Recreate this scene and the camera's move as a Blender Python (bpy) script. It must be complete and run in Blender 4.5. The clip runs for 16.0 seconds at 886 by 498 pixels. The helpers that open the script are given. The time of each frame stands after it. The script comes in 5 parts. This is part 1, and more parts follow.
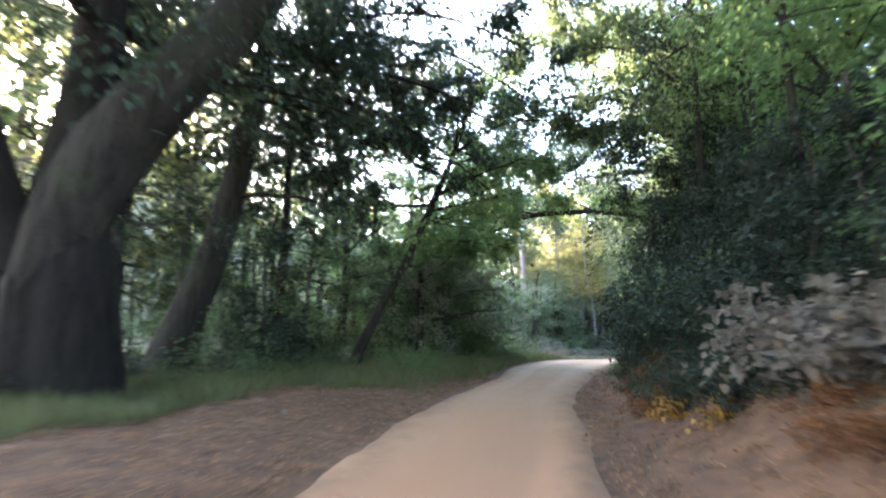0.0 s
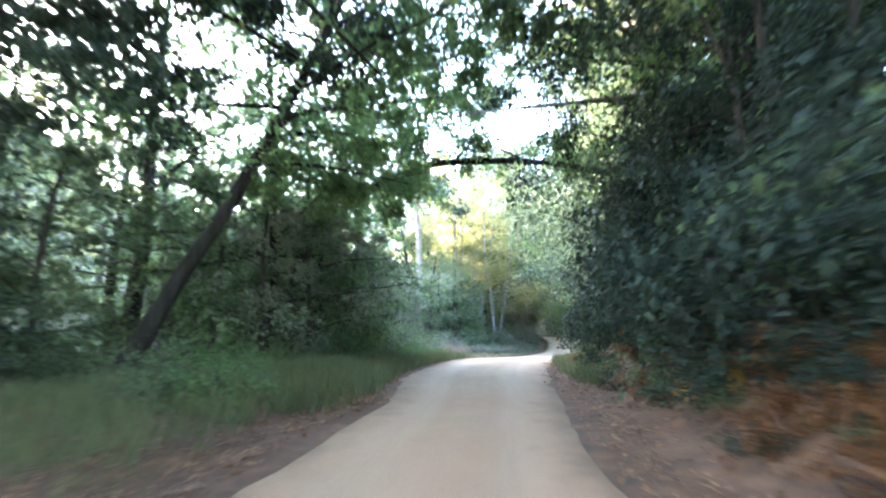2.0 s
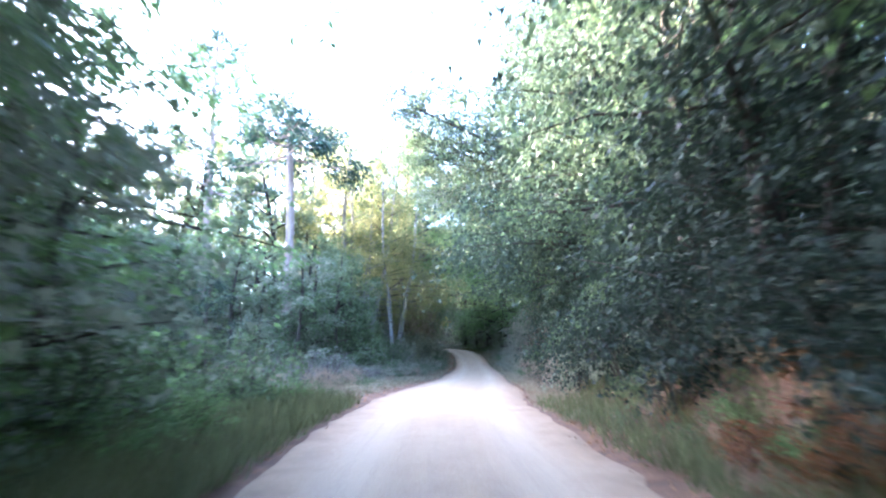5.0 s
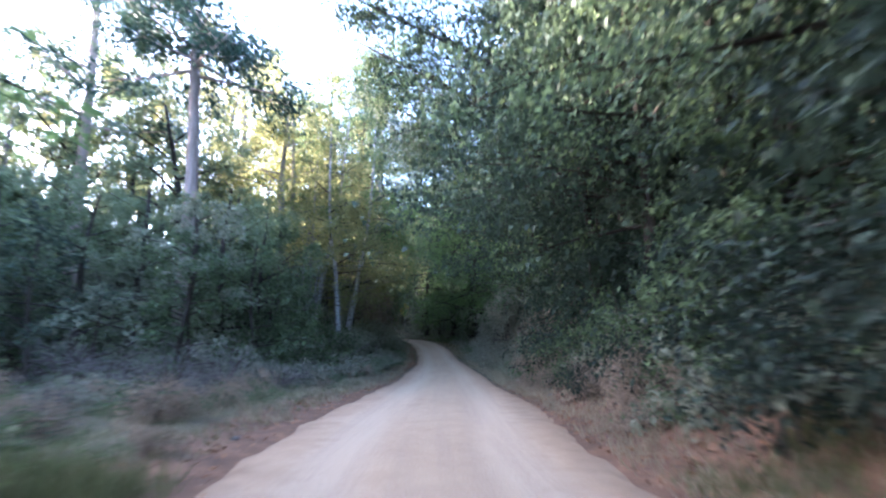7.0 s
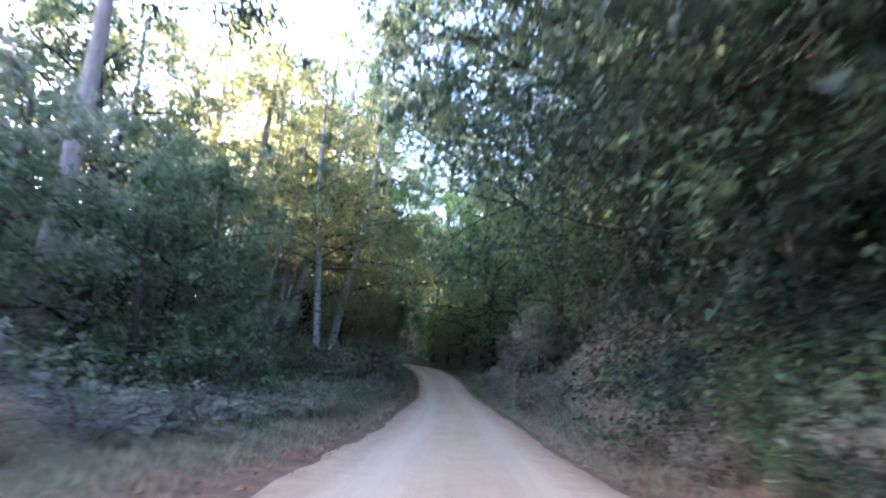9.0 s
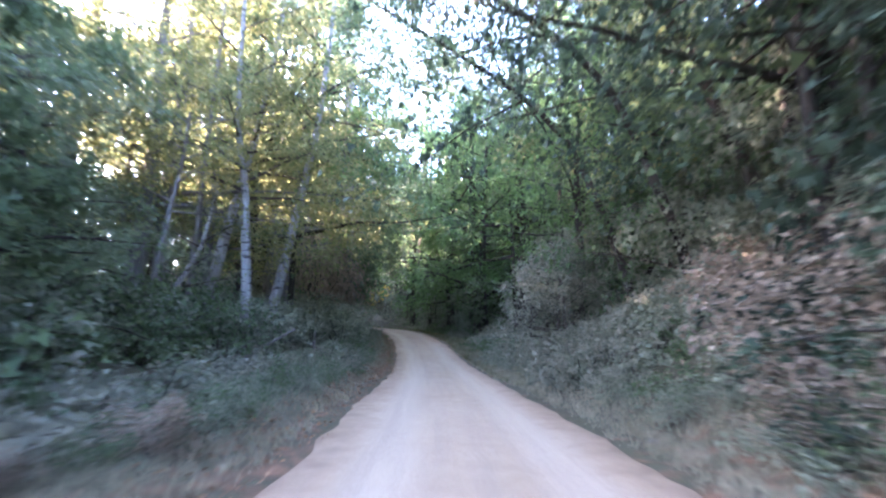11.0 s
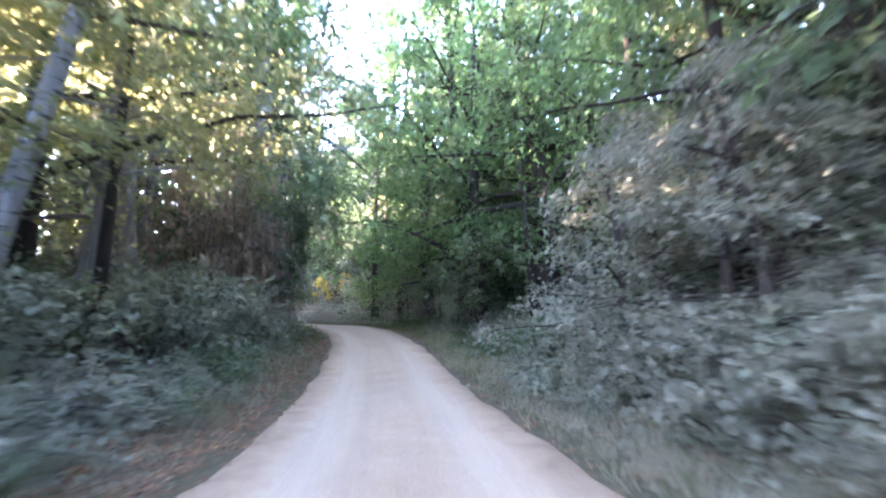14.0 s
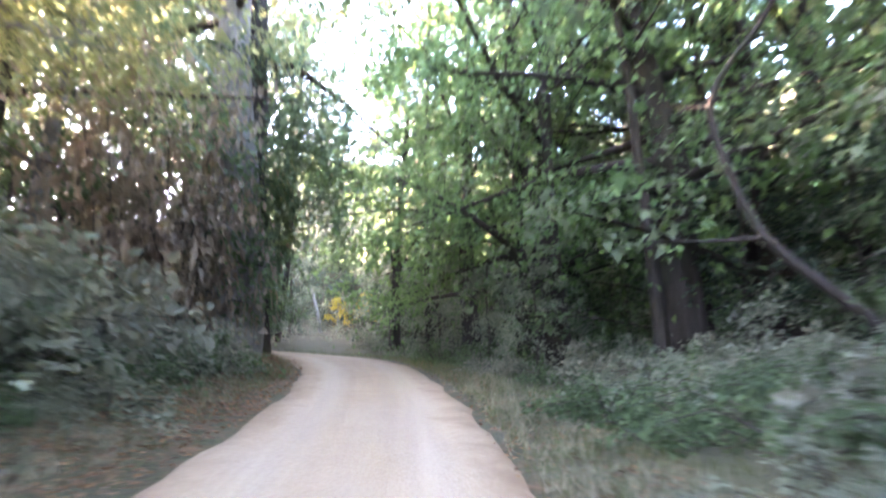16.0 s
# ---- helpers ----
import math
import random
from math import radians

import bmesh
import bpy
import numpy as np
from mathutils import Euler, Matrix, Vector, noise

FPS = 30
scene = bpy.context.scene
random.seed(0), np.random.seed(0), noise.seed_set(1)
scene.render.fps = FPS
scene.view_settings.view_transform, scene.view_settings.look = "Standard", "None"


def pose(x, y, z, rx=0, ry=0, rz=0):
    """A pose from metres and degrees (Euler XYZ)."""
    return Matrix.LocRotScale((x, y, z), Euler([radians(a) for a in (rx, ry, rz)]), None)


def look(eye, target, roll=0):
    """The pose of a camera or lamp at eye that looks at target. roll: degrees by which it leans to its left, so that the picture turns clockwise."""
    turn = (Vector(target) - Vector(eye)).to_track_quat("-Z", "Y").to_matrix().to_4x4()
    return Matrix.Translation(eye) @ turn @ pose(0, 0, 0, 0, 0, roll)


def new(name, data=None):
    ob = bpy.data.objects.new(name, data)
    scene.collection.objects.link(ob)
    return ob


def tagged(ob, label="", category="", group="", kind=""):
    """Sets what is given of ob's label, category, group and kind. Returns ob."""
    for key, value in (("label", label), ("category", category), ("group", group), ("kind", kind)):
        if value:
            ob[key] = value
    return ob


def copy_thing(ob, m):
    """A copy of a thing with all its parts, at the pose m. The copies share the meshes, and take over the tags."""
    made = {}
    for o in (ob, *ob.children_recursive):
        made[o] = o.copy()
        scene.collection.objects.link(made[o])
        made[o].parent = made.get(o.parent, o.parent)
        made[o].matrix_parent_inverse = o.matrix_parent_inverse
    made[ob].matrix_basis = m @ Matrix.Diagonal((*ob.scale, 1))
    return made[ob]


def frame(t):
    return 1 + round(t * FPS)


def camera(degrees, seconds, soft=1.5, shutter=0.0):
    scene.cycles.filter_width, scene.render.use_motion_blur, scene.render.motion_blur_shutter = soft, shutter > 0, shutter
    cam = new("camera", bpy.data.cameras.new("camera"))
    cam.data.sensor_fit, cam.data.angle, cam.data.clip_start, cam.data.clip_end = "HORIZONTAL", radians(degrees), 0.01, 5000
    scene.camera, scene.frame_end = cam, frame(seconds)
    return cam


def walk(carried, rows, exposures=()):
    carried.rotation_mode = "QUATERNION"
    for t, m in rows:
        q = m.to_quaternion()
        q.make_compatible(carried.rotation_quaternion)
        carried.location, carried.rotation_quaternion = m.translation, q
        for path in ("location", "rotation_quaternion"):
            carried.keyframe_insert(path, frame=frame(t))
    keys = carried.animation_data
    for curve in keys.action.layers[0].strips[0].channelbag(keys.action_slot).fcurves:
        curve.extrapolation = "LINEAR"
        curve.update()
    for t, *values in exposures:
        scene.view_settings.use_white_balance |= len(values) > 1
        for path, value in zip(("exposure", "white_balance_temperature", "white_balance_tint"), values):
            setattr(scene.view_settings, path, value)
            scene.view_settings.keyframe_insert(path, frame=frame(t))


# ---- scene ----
cam = camera(84.0, 16.0, soft=2.1, shutter=0.9)
PATH = [
    (0, (-0.026, 0.1, 1.253), (-0.014, 2.065, 1.623), 0.9),
    (0.5, (0.095, 2.17, 1.213), (0.193, 4.129, 1.603), 2.5),
    (1, (0.215, 3.882, 1.159), (0.436, 5.841, 1.494), 4.0),
    (1.5, (0.58, 5.918, 1.227), (0.961, 7.844, 1.608), 1.6),
    (2, (0.862, 7.892, 1.072), (1.307, 9.806, 1.442), 0.3),
    (2.5, (1.297, 9.856, 1.257), (1.8, 11.764, 1.584), 1.0),
    (3, (1.73, 12.137, 1.377), (2.294, 14.023, 1.731), -0.1),
    (3.5, (2.225, 14.142, 1.489), (2.871, 15.995, 1.878), -1.4),
    (4, (2.853, 16.224, 1.556), (3.531, 18.059, 1.973), -0.9),
    (4.2, (3.091, 17.051, 1.48), (3.84, 18.864, 1.869), -1.4),
    (6.3, (6.367, 25.187, 1.552), (7.303, 26.899, 1.993), 0.1),
    (6.5, (6.65, 25.868, 1.549), (7.614, 27.572, 1.96), -0.4),
    (7, (7.735, 27.831, 1.535), (8.744, 29.517, 1.909), 0.1),
    (7.5, (8.869, 29.792, 1.553), (9.914, 31.45, 1.951), -0.4),
    (8, (9.792, 31.534, 1.515), (10.836, 33.175, 1.978), 1.3),
    (8.5, (10.748, 33.27, 1.447), (11.764, 34.917, 1.953), 2.4),
    (9, (11.893, 35.397, 1.379), (12.846, 37.087, 1.866), 4.0),
    (9.5, (12.844, 36.984, 1.309), (13.833, 38.672, 1.725), 2.2),
    (9.7, (13.175, 37.556, 1.303), (14.171, 39.249, 1.685), 2.0),
    (11.8, (17.52, 45.16, 1.224), (18.598, 46.81, 1.559), 1.4),
    (12, (18.005, 45.866, 1.199), (19.076, 47.527, 1.506), 1.4),
    (12.5, (19.116, 47.617, 1.184), (20.202, 49.268, 1.49), 1.3),
    (13, (20.291, 49.316, 1.21), (21.385, 50.945, 1.598), -1.0),
    (13.5, (21.367, 50.883, 1.186), (22.498, 52.49, 1.555), -0.6),
    (14, (22.579, 52.612, 1.238), (23.717, 54.219, 1.584), -1.2),
    (14.5, (23.792, 54.418, 1.234), (24.916, 56.023, 1.636), -0.8),
    (15, (24.926, 56.199, 1.339), (25.987, 57.815, 1.851), -0.6),
    (15.5, (26.025, 57.937, 1.391), (27.035, 59.575, 1.938), -0.5),
    (16, (27.023, 59.737, 1.422), (28.023, 61.401, 1.9), 0.6),
]
walk(cam, [(t, look(e, a, r)) for t, e, a, r in PATH], exposures=[(0.0, 5.45, 6300, 17), (1.5, 6.0, 5950, 12), (3.0, 6.15, 5650, 15), (4.0, 6.25, 5250, 20), (6.5, 4.6, 5350, 22), (8.0, 4.55, 5450, 23),
     (9.7, 5.35, 5550, 27), (12.0, 6.05, 5550, 31), (14.0, 6.55, 5700, 31), (15.0, 6.7, 5950, 33), (16.0, 7.15, 6300, 34)])

# ---- light: low evening sun behind the woods, clear bright sky ----
SUN_AZ, SUN_EL = radians(44.0), radians(15.5)      # azimuth to the left of +y, height
world = bpy.data.worlds.new("sky")
scene.world = world
world.use_nodes = True
wn = world.node_tree.nodes
sky = wn.new("ShaderNodeTexSky")
sky.sky_type, sky.sun_disc = "NISHITA", False
sky.sun_elevation, sky.sun_rotation = SUN_EL, -SUN_AZ
sky.air_density, sky.dust_density, sky.ozone_density = 1.0, 2.0, 1.0
world.node_tree.links.new(sky.outputs[0], wn["Background"].inputs[0])
wn["Background"].inputs[1].default_value = 0.15
sun_data = bpy.data.lights.new("sun", "SUN")
sun_data.energy, sun_data.angle, sun_data.color = 5.0, radians(0.6), (1.0, 0.82, 0.58)
sun = new("sun", sun_data)
sun.matrix_world = look((-60 * math.sin(SUN_AZ), 60 * math.cos(SUN_AZ), 60 * math.tan(SUN_EL)), (0, 0, 0))


# ---- materials ----
def material(name, rough=0.8):
    m = bpy.data.materials.new(name)
    m.use_nodes = True
    nt = m.node_tree
    b = nt.nodes["Principled BSDF"]
    b.inputs["Roughness"].default_value = rough
    b.inputs["Specular IOR Level"].default_value = 0.3
    return m, nt, b


def noise_node(nt, scale, detail=6.0, stretch=None, rough=0.6):
    n = nt.nodes.new("ShaderNodeTexNoise")
    n.inputs["Scale"].default_value, n.inputs["Detail"].default_value, n.inputs["Roughness"].default_value = scale, detail, rough
    co = nt.nodes.new("ShaderNodeTexCoord")
    if stretch:
        mp = nt.nodes.new("ShaderNodeMapping")
        mp.inputs["Scale"].default_value = stretch
        nt.links.new(co.outputs["Object"], mp.inputs[0])
        nt.links.new(mp.outputs[0], n.inputs["Vector"])
    else:
        nt.links.new(co.outputs["Object"], n.inputs["Vector"])
    return n


def ramp(nt, src, stops):
    r = nt.nodes.new("ShaderNodeValToRGB")
    e = r.color_ramp.elements
    while len(e) < len(stops):
        e.new(0.5)
    for k, (p, c) in enumerate(stops):
        e[k].position, e[k].color = p, (*c, 1)
    nt.links.new(src, r.inputs[0])
    return r


def mix(nt, fac, a, b, kind="MIX"):
    m = nt.nodes.new("ShaderNodeMix")
    m.data_type, m.blend_type = "RGBA", kind
    if isinstance(fac, float):
        m.inputs[0].default_value = fac
    else:
        nt.links.new(fac, m.inputs[0])
    for sock, v in ((m.inputs[6], a), (m.inputs[7], b)):
        if isinstance(v, tuple):
            sock.default_value = (*v, 1)
        else:
            nt.links.new(v, sock)
    return m.outputs[2]


def bump(nt, b, src, strength, dist):
    n = nt.nodes.new("ShaderNodeBump")
    n.inputs["Strength"].default_value, n.inputs["Distance"].default_value = strength, dist
    nt.links.new(src, n.inputs["Height"])
    nt.links.new(n.outputs[0], b.inputs["Normal"])


def leaf_material(name, low, mid, high, dust=0.0, through_light=0.42, dust_col=(0.30, 0.29, 0.26)):
    """Leaves: every blade its own tone, patches of road dust, light shining through."""
    m, nt, b = material(name, 0.62)
    b.inputs["Specular IOR Level"].default_value = 0.18
    geo = nt.nodes.new("ShaderNodeNewGeometry")
    col = ramp(nt, geo.outputs["Random Per Island"], [(0.0, low), (0.55, mid), (1.0, high)]).outputs[0]
    patch = noise_node(nt, 0.9, 3.0)
    col = mix(nt, ramp(nt, patch.outputs["Fac"], [(0.35, (0.0, 0.0, 0.0)), (0.7, (0.55, 0.55, 0.55))]).outputs[0], col, low)
    if dust:
        fine = noise_node(nt, 2.2, 5.0)
        col = mix(nt, ramp(nt, fine.outputs["Fac"], [(0.3, (dust * 0.25,) * 3), (0.65, (dust,) * 3)]).outputs[0], col, dust_col)
    nt.links.new(col, b.inputs["Base Color"])
    tl = nt.nodes.new("ShaderNodeBsdfTranslucent")
    bright = mix(nt, 0.5, col, high)
    nt.links.new(bright, tl.inputs[0])
    ms = nt.nodes.new("ShaderNodeMixShader")
    ms.inputs[0].default_value = through_light
    nt.links.new(b.outputs[0], ms.inputs[1])
    nt.links.new(tl.outputs[0], ms.inputs[2])
    nt.links.new(ms.outputs[0], nt.nodes["Material Output"].inputs[0])
    return m


def bark_material(name, dark, light, scale=3.0, rings=0.0, moss=(0.05, 0.07, 0.03), moss_amount=0.3):
    m, nt, b = material(name, 0.95)
    b.inputs["Specular IOR Level"].default_value = 0.1
    ridges = noise_node(nt, scale * 3, 8.0, (1.0, 1.0, 0.16))
    fine = noise_node(nt, scale * 14, 5.0)
    col = ramp(nt, ridges.outputs["Fac"], [(0.32, dark), (0.68, light)]).outputs[0]
    col = mix(nt, 0.35, col, ramp(nt, fine.outputs["Fac"], [(0.3, dark), (0.7, light)]).outputs[0])
    if rings:
        marks = noise_node(nt, 2.2, 6.0, (1.0, 1.0, 4.5))
        col = mix(nt, ramp(nt, marks.outputs["Fac"], [(0.54, (0.0, 0.0, 0.0)), (0.62, (rings,) * 3)]).outputs[0], col, (0.035, 0.03, 0.028))
    patches = noise_node(nt, 0.8, 4.0)
    col = mix(nt, ramp(nt, patches.outputs["Fac"], [(0.5, (0.0, 0.0, 0.0)), (0.7, (moss_amount,) * 3)]).outputs[0], col, moss)
    nt.links.new(col, b.inputs["Base Color"])
    bump(nt, b, ridges.outputs["Fac"], 1.0, 0.09)
    return m


M_GREEN = leaf_material("green_leaves", (0.043, 0.064, 0.034), (0.084, 0.123, 0.06), (0.165, 0.219, 0.098), through_light=0.46)
M_FRESH = leaf_material("fresh_green_leaves", (0.053, 0.092, 0.037), (0.103, 0.173, 0.063), (0.2, 0.295, 0.1), through_light=0.48)
M_DARK = leaf_material("dark_green_leaves", (0.021, 0.033, 0.022), (0.042, 0.064, 0.039), (0.08, 0.112, 0.064), through_light=0.32)
# the dark leaves again, darkened further to stand for deep shade
M_SHADED = leaf_material("shade_darkened_leaves", (0.012, 0.02, 0.014), (0.023, 0.038, 0.024), (0.045, 0.066, 0.04), through_light=0.2)
M_DUSTY = leaf_material("dusty_leaves", (0.054, 0.066, 0.05), (0.096, 0.114, 0.084), (0.19, 0.205, 0.16), dust=0.58, dust_col=(0.385, 0.345, 0.235), through_light=0.48)
M_HALF = leaf_material("lightly_dusty_leaves", (0.068, 0.086, 0.057), (0.122, 0.148, 0.095), (0.22, 0.248, 0.16), dust=0.45, dust_col=(0.36, 0.34, 0.245), through_light=0.48)
# paler and greyer than the green leaves, for haze as well as dust
M_MILD = leaf_material("dust_and_haze_leaves", (0.052, 0.074, 0.038), (0.1, 0.135, 0.068), (0.185, 0.235, 0.115), dust=0.25, dust_col=(0.3, 0.295, 0.2), through_light=0.48)
# leaf tone pushed to yellow to carry the low sun on the crowns
M_SUNLIT = leaf_material("sunlit_yellow_leaves", (0.085, 0.12, 0.042), (0.18, 0.2, 0.08), (0.34, 0.32, 0.145), through_light=0.6)
M_GOLD = leaf_material("golden_leaves", (0.30, 0.20, 0.03), (0.45, 0.33, 0.05), (0.60, 0.48, 0.10), through_light=0.5)
M_BROWN = leaf_material("withered_brown_leaves", (0.12, 0.085, 0.055), (0.22, 0.155, 0.098), (0.34, 0.25, 0.165), dust=0.25, through_light=0.3)
M_TAWNY = leaf_material("tawny_dusty_leaves", (0.07, 0.062, 0.048), (0.125, 0.108, 0.085), (0.19, 0.16, 0.125), dust=0.25, dust_col=(0.24, 0.2, 0.165), through_light=0.3)
M_AMBER = leaf_material("amber_withered_leaves", (0.22, 0.11, 0.025), (0.36, 0.2, 0.05), (0.5, 0.32, 0.1), through_light=0.4)
M_RUST = leaf_material("rusty_bracken", (0.075, 0.03, 0.011), (0.15, 0.062, 0.021), (0.27, 0.13, 0.05), through_light=0.3)
M_PALE = leaf_material("pale_dry_stalks", (0.09, 0.078, 0.07), (0.15, 0.13, 0.118), (0.23, 0.2, 0.18), dust=0.25, through_light=0.2)
M_NEEDLE = leaf_material("pine_needles", (0.021, 0.042, 0.031), (0.039, 0.072, 0.049), (0.072, 0.117, 0.072), through_light=0.15)
M_GRASS = leaf_material("grass_blades", (0.04, 0.058, 0.022), (0.085, 0.112, 0.042), (0.175, 0.19, 0.085), dust=0.22, dust_col=(0.2, 0.15, 0.09))
M_DRY = leaf_material("dry_grass_blades", (0.156, 0.133, 0.077), (0.281, 0.242, 0.149), (0.469, 0.406, 0.266), dust=0.3)
M_LITTER = leaf_material("fallen_leaves", (0.09, 0.041, 0.017), (0.175, 0.08, 0.03), (0.32, 0.155, 0.055), dust=0.15, through_light=0.1)
B_DARK = bark_material("dark_bark", (0.014, 0.012, 0.01), (0.06, 0.049, 0.041), 2.0)
B_GREY = bark_material("grey_bark", (0.07, 0.065, 0.06), (0.22, 0.205, 0.19), 2.5)
B_BIRCH = bark_material("pale_birch_bark", (0.17, 0.165, 0.16), (0.36, 0.355, 0.345), 2.0, rings=0.85, moss_amount=0.2)
B_PINE = bark_material("pine_bark", (0.14, 0.10, 0.085), (0.34, 0.27, 0.24), 2.5, moss_amount=0.15)
B_OLD = bark_material("weathered_bark", (0.10, 0.085, 0.075), (0.27, 0.25, 0.23), 1.6, moss_amount=0.35)
# the old tree's limb gets lighter bark than its trunk, for its lit face
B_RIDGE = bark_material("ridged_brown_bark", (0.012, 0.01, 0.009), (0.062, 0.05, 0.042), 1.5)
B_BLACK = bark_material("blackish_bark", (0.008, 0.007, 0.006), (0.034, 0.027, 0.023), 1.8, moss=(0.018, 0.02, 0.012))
B_TWIG = bark_material("twig_bark", (0.035, 0.028, 0.022), (0.10, 0.085, 0.07), 6.0)


def attribute(nt, name):
    a = nt.nodes.new("ShaderNodeAttribute")
    a.attribute_name = name
    return a.outputs["Fac"]


def math_node(nt, kind, a, c):
    n = nt.nodes.new("ShaderNodeMath")
    n.operation = kind
    for sock, v in ((n.inputs[0], a), (n.inputs[1], c)):
        if isinstance(v, float):
            sock.default_value = v
        else:
            nt.links.new(v, sock)
    return n.outputs[0]


def ground_material():
    """Woodland floor; trodden reddish earth along the verge."""
    m, nt, b = material("forest_floor", 0.95)
    wide, fine, grain = noise_node(nt, 0.35, 5.0), noise_node(nt, 3.0, 8.0), noise_node(nt, 28.0, 5.0)
    soil = ramp(nt, fine.outputs["Fac"], [(0.3, (0.05, 0.027, 0.016)), (0.55, (0.112, 0.059, 0.032)), (0.75, (0.19, 0.1, 0.052))]).outputs[0]
    floor = ramp(nt, grain.outputs["Fac"], [(0.3, (0.022, 0.026, 0.012)), (0.5, (0.055, 0.045, 0.024)), (0.7, (0.075, 0.085, 0.03))]).outputs[0]
    edge = math_node(nt, "ADD", attribute(nt, "bare"), math_node(nt, "MULTIPLY", math_node(nt, "SUBTRACT", fine.outputs["Fac"], 0.5), 1.2))
    col = mix(nt, ramp(nt, edge, [(0.35, (0.0, 0.0, 0.0)), (0.65, (1.0, 1.0, 1.0))]).outputs[0], floor, soil)
    nt.links.new(col, b.inputs["Base Color"])
    bump(nt, b, fine.outputs["Fac"], 0.7, 0.08)
    return m


def road_material():
    """Pale beaten dirt, browner towards its margins."""
    m, nt, b = material("dirt_road", 0.95)
    wide, fine, grain = noise_node(nt, 0.25, 4.0), noise_node(nt, 2.2, 8.0), noise_node(nt, 40.0, 6.0)
    base = ramp(nt, fine.outputs["Fac"], [(0.3, (0.262, 0.17, 0.095)), (0.7, (0.345, 0.236, 0.138))]).outputs[0]
    base = mix(nt, ramp(nt, wide.outputs["Fac"], [(0.4, (0.0, 0.0, 0.0)), (0.65, (0.6, 0.6, 0.6))]).outputs[0], base, (0.35, 0.248, 0.155))
    track = math_node(nt, "ABSOLUTE", math_node(nt, "SUBTRACT", attribute(nt, "rim"), 0.45), 0.0)
    base = mix(nt, ramp(nt, track, [(0.06, (0.75, 0.75, 0.75)), (0.24, (0.0, 0.0, 0.0))]).outputs[0], base, (0.385, 0.288, 0.192))
    lane = nt.nodes.new("ShaderNodeCombineXYZ")
    nt.links.new(math_node(nt, "MULTIPLY", attribute(nt, "side"), 3.0), lane.inputs[0])
    nt.links.new(math_node(nt, "MULTIPLY", attribute(nt, "run"), 0.12), lane.inputs[1])
    streak = noise_node(nt, 1.3, 5.0)
    nt.links.new(lane.outputs[0], streak.inputs["Vector"])
    base = mix(nt, ramp(nt, streak.outputs["Fac"], [(0.42, (0.0, 0.0, 0.0)), (0.66, (0.4, 0.4, 0.4))]).outputs[0], base, (0.215, 0.15, 0.1))
    base = mix(nt, 0.3, base, ramp(nt, grain.outputs["Fac"], [(0.35, (0.13, 0.092, 0.063)), (0.65, (0.37, 0.29, 0.22))]).outputs[0])
    red = math_node(nt, "ADD", attribute(nt, "run"), math_node(nt, "MULTIPLY", math_node(nt, "SUBTRACT", wide.outputs["Fac"], 0.5), 12.0))
    base = mix(nt, ramp(nt, math_node(nt, "MULTIPLY", red, 0.05), [(0.35, (0.9, 0.9, 0.9)), (1.0, (0.0, 0.0, 0.0))]).outputs[0], base, (0.29, 0.15, 0.078))
    edge = math_node(nt, "ADD", attribute(nt, "rim"), math_node(nt, "MULTIPLY", math_node(nt, "SUBTRACT", fine.outputs["Fac"], 0.5), 0.95))
    base = mix(nt, ramp(nt, edge, [(0.6, (0.0, 0.0, 0.0)), (1.0, (0.9, 0.9, 0.9))]).outputs[0], base, (0.165, 0.1, 0.058))
    nt.links.new(base, b.inputs["Base Color"])
    bump(nt, b, grain.outputs["Fac"], 0.4, 0.02)
    return m


# ---- the line of the road: x, y, half width, height ----
LINE = np.array([
    (-0.3, -14.0, 1.5, -0.05), (-0.22, 0.12, 1.5, -0.05), (0.03, 4.12, 1.52, -0.08), (0.72, 8.07, 1.68, -0.1), (1.77, 11.94, 1.45, 0.05),
    (3.2, 15.67, 1.5, 0.2), (4.36, 19.46, 1.85, 0.25), (6.22, 24.1, 2.14, 0.26), (8.32, 28.61, 2.25, 0.26), (10.63, 33.04, 2.35, 0.18),
    (13.24, 37.31, 2.55, 0.06), (15.9, 41.54, 2.43, -0.01), (18.48, 45.81, 2.17, -0.07), (21.08, 50.07, 2.18, -0.08), (23.59, 54.4, 2.04, -0.05),
    (26.03, 58.75, 1.77, 0.1), (28.27, 63.23, 1.64, 0.5), (30.4, 67.6, 1.6, 0.95), (31.9, 71.8, 1.65, 1.4), (32.3, 75.3, 1.8, 1.75),
    (31.2, 78.2, 1.9, 2.0), (28.5, 79.8, 1.8, 2.2), (22.0, 81.0, 1.8, 2.4), (6.0, 82.0, 1.8, 2.6)])


def resample(p, step=0.4):
    """A smooth curve through the rows of p, at even steps."""
    q = np.vstack([2 * p[0] - p[1], p, 2 * p[-1] - p[-2]])
    out = []
    for a, b, c, d in zip(q, q[1:], q[2:], q[3:]):
        n = max(2, int(np.linalg.norm((c - b)[:2]) / step))
        for t in np.arange(n) / n:
            out.append(0.5 * (2 * b + (c - a) * t + (2 * a - 5 * b + 4 * c - d) * t * t + (3 * b - a - 3 * c + d) * t ** 3))
    return np.array(out + [p[-1]])


ROAD = resample(LINE)
TAN = np.gradient(ROAD[:, :2], axis=0)
TAN /= np.linalg.norm(TAN, axis=1)[:, None]
RUN = np.r_[0, np.cumsum(np.linalg.norm(np.diff(ROAD[:, :2], axis=0), axis=1))] - 14.1   # 0 where the walk begins


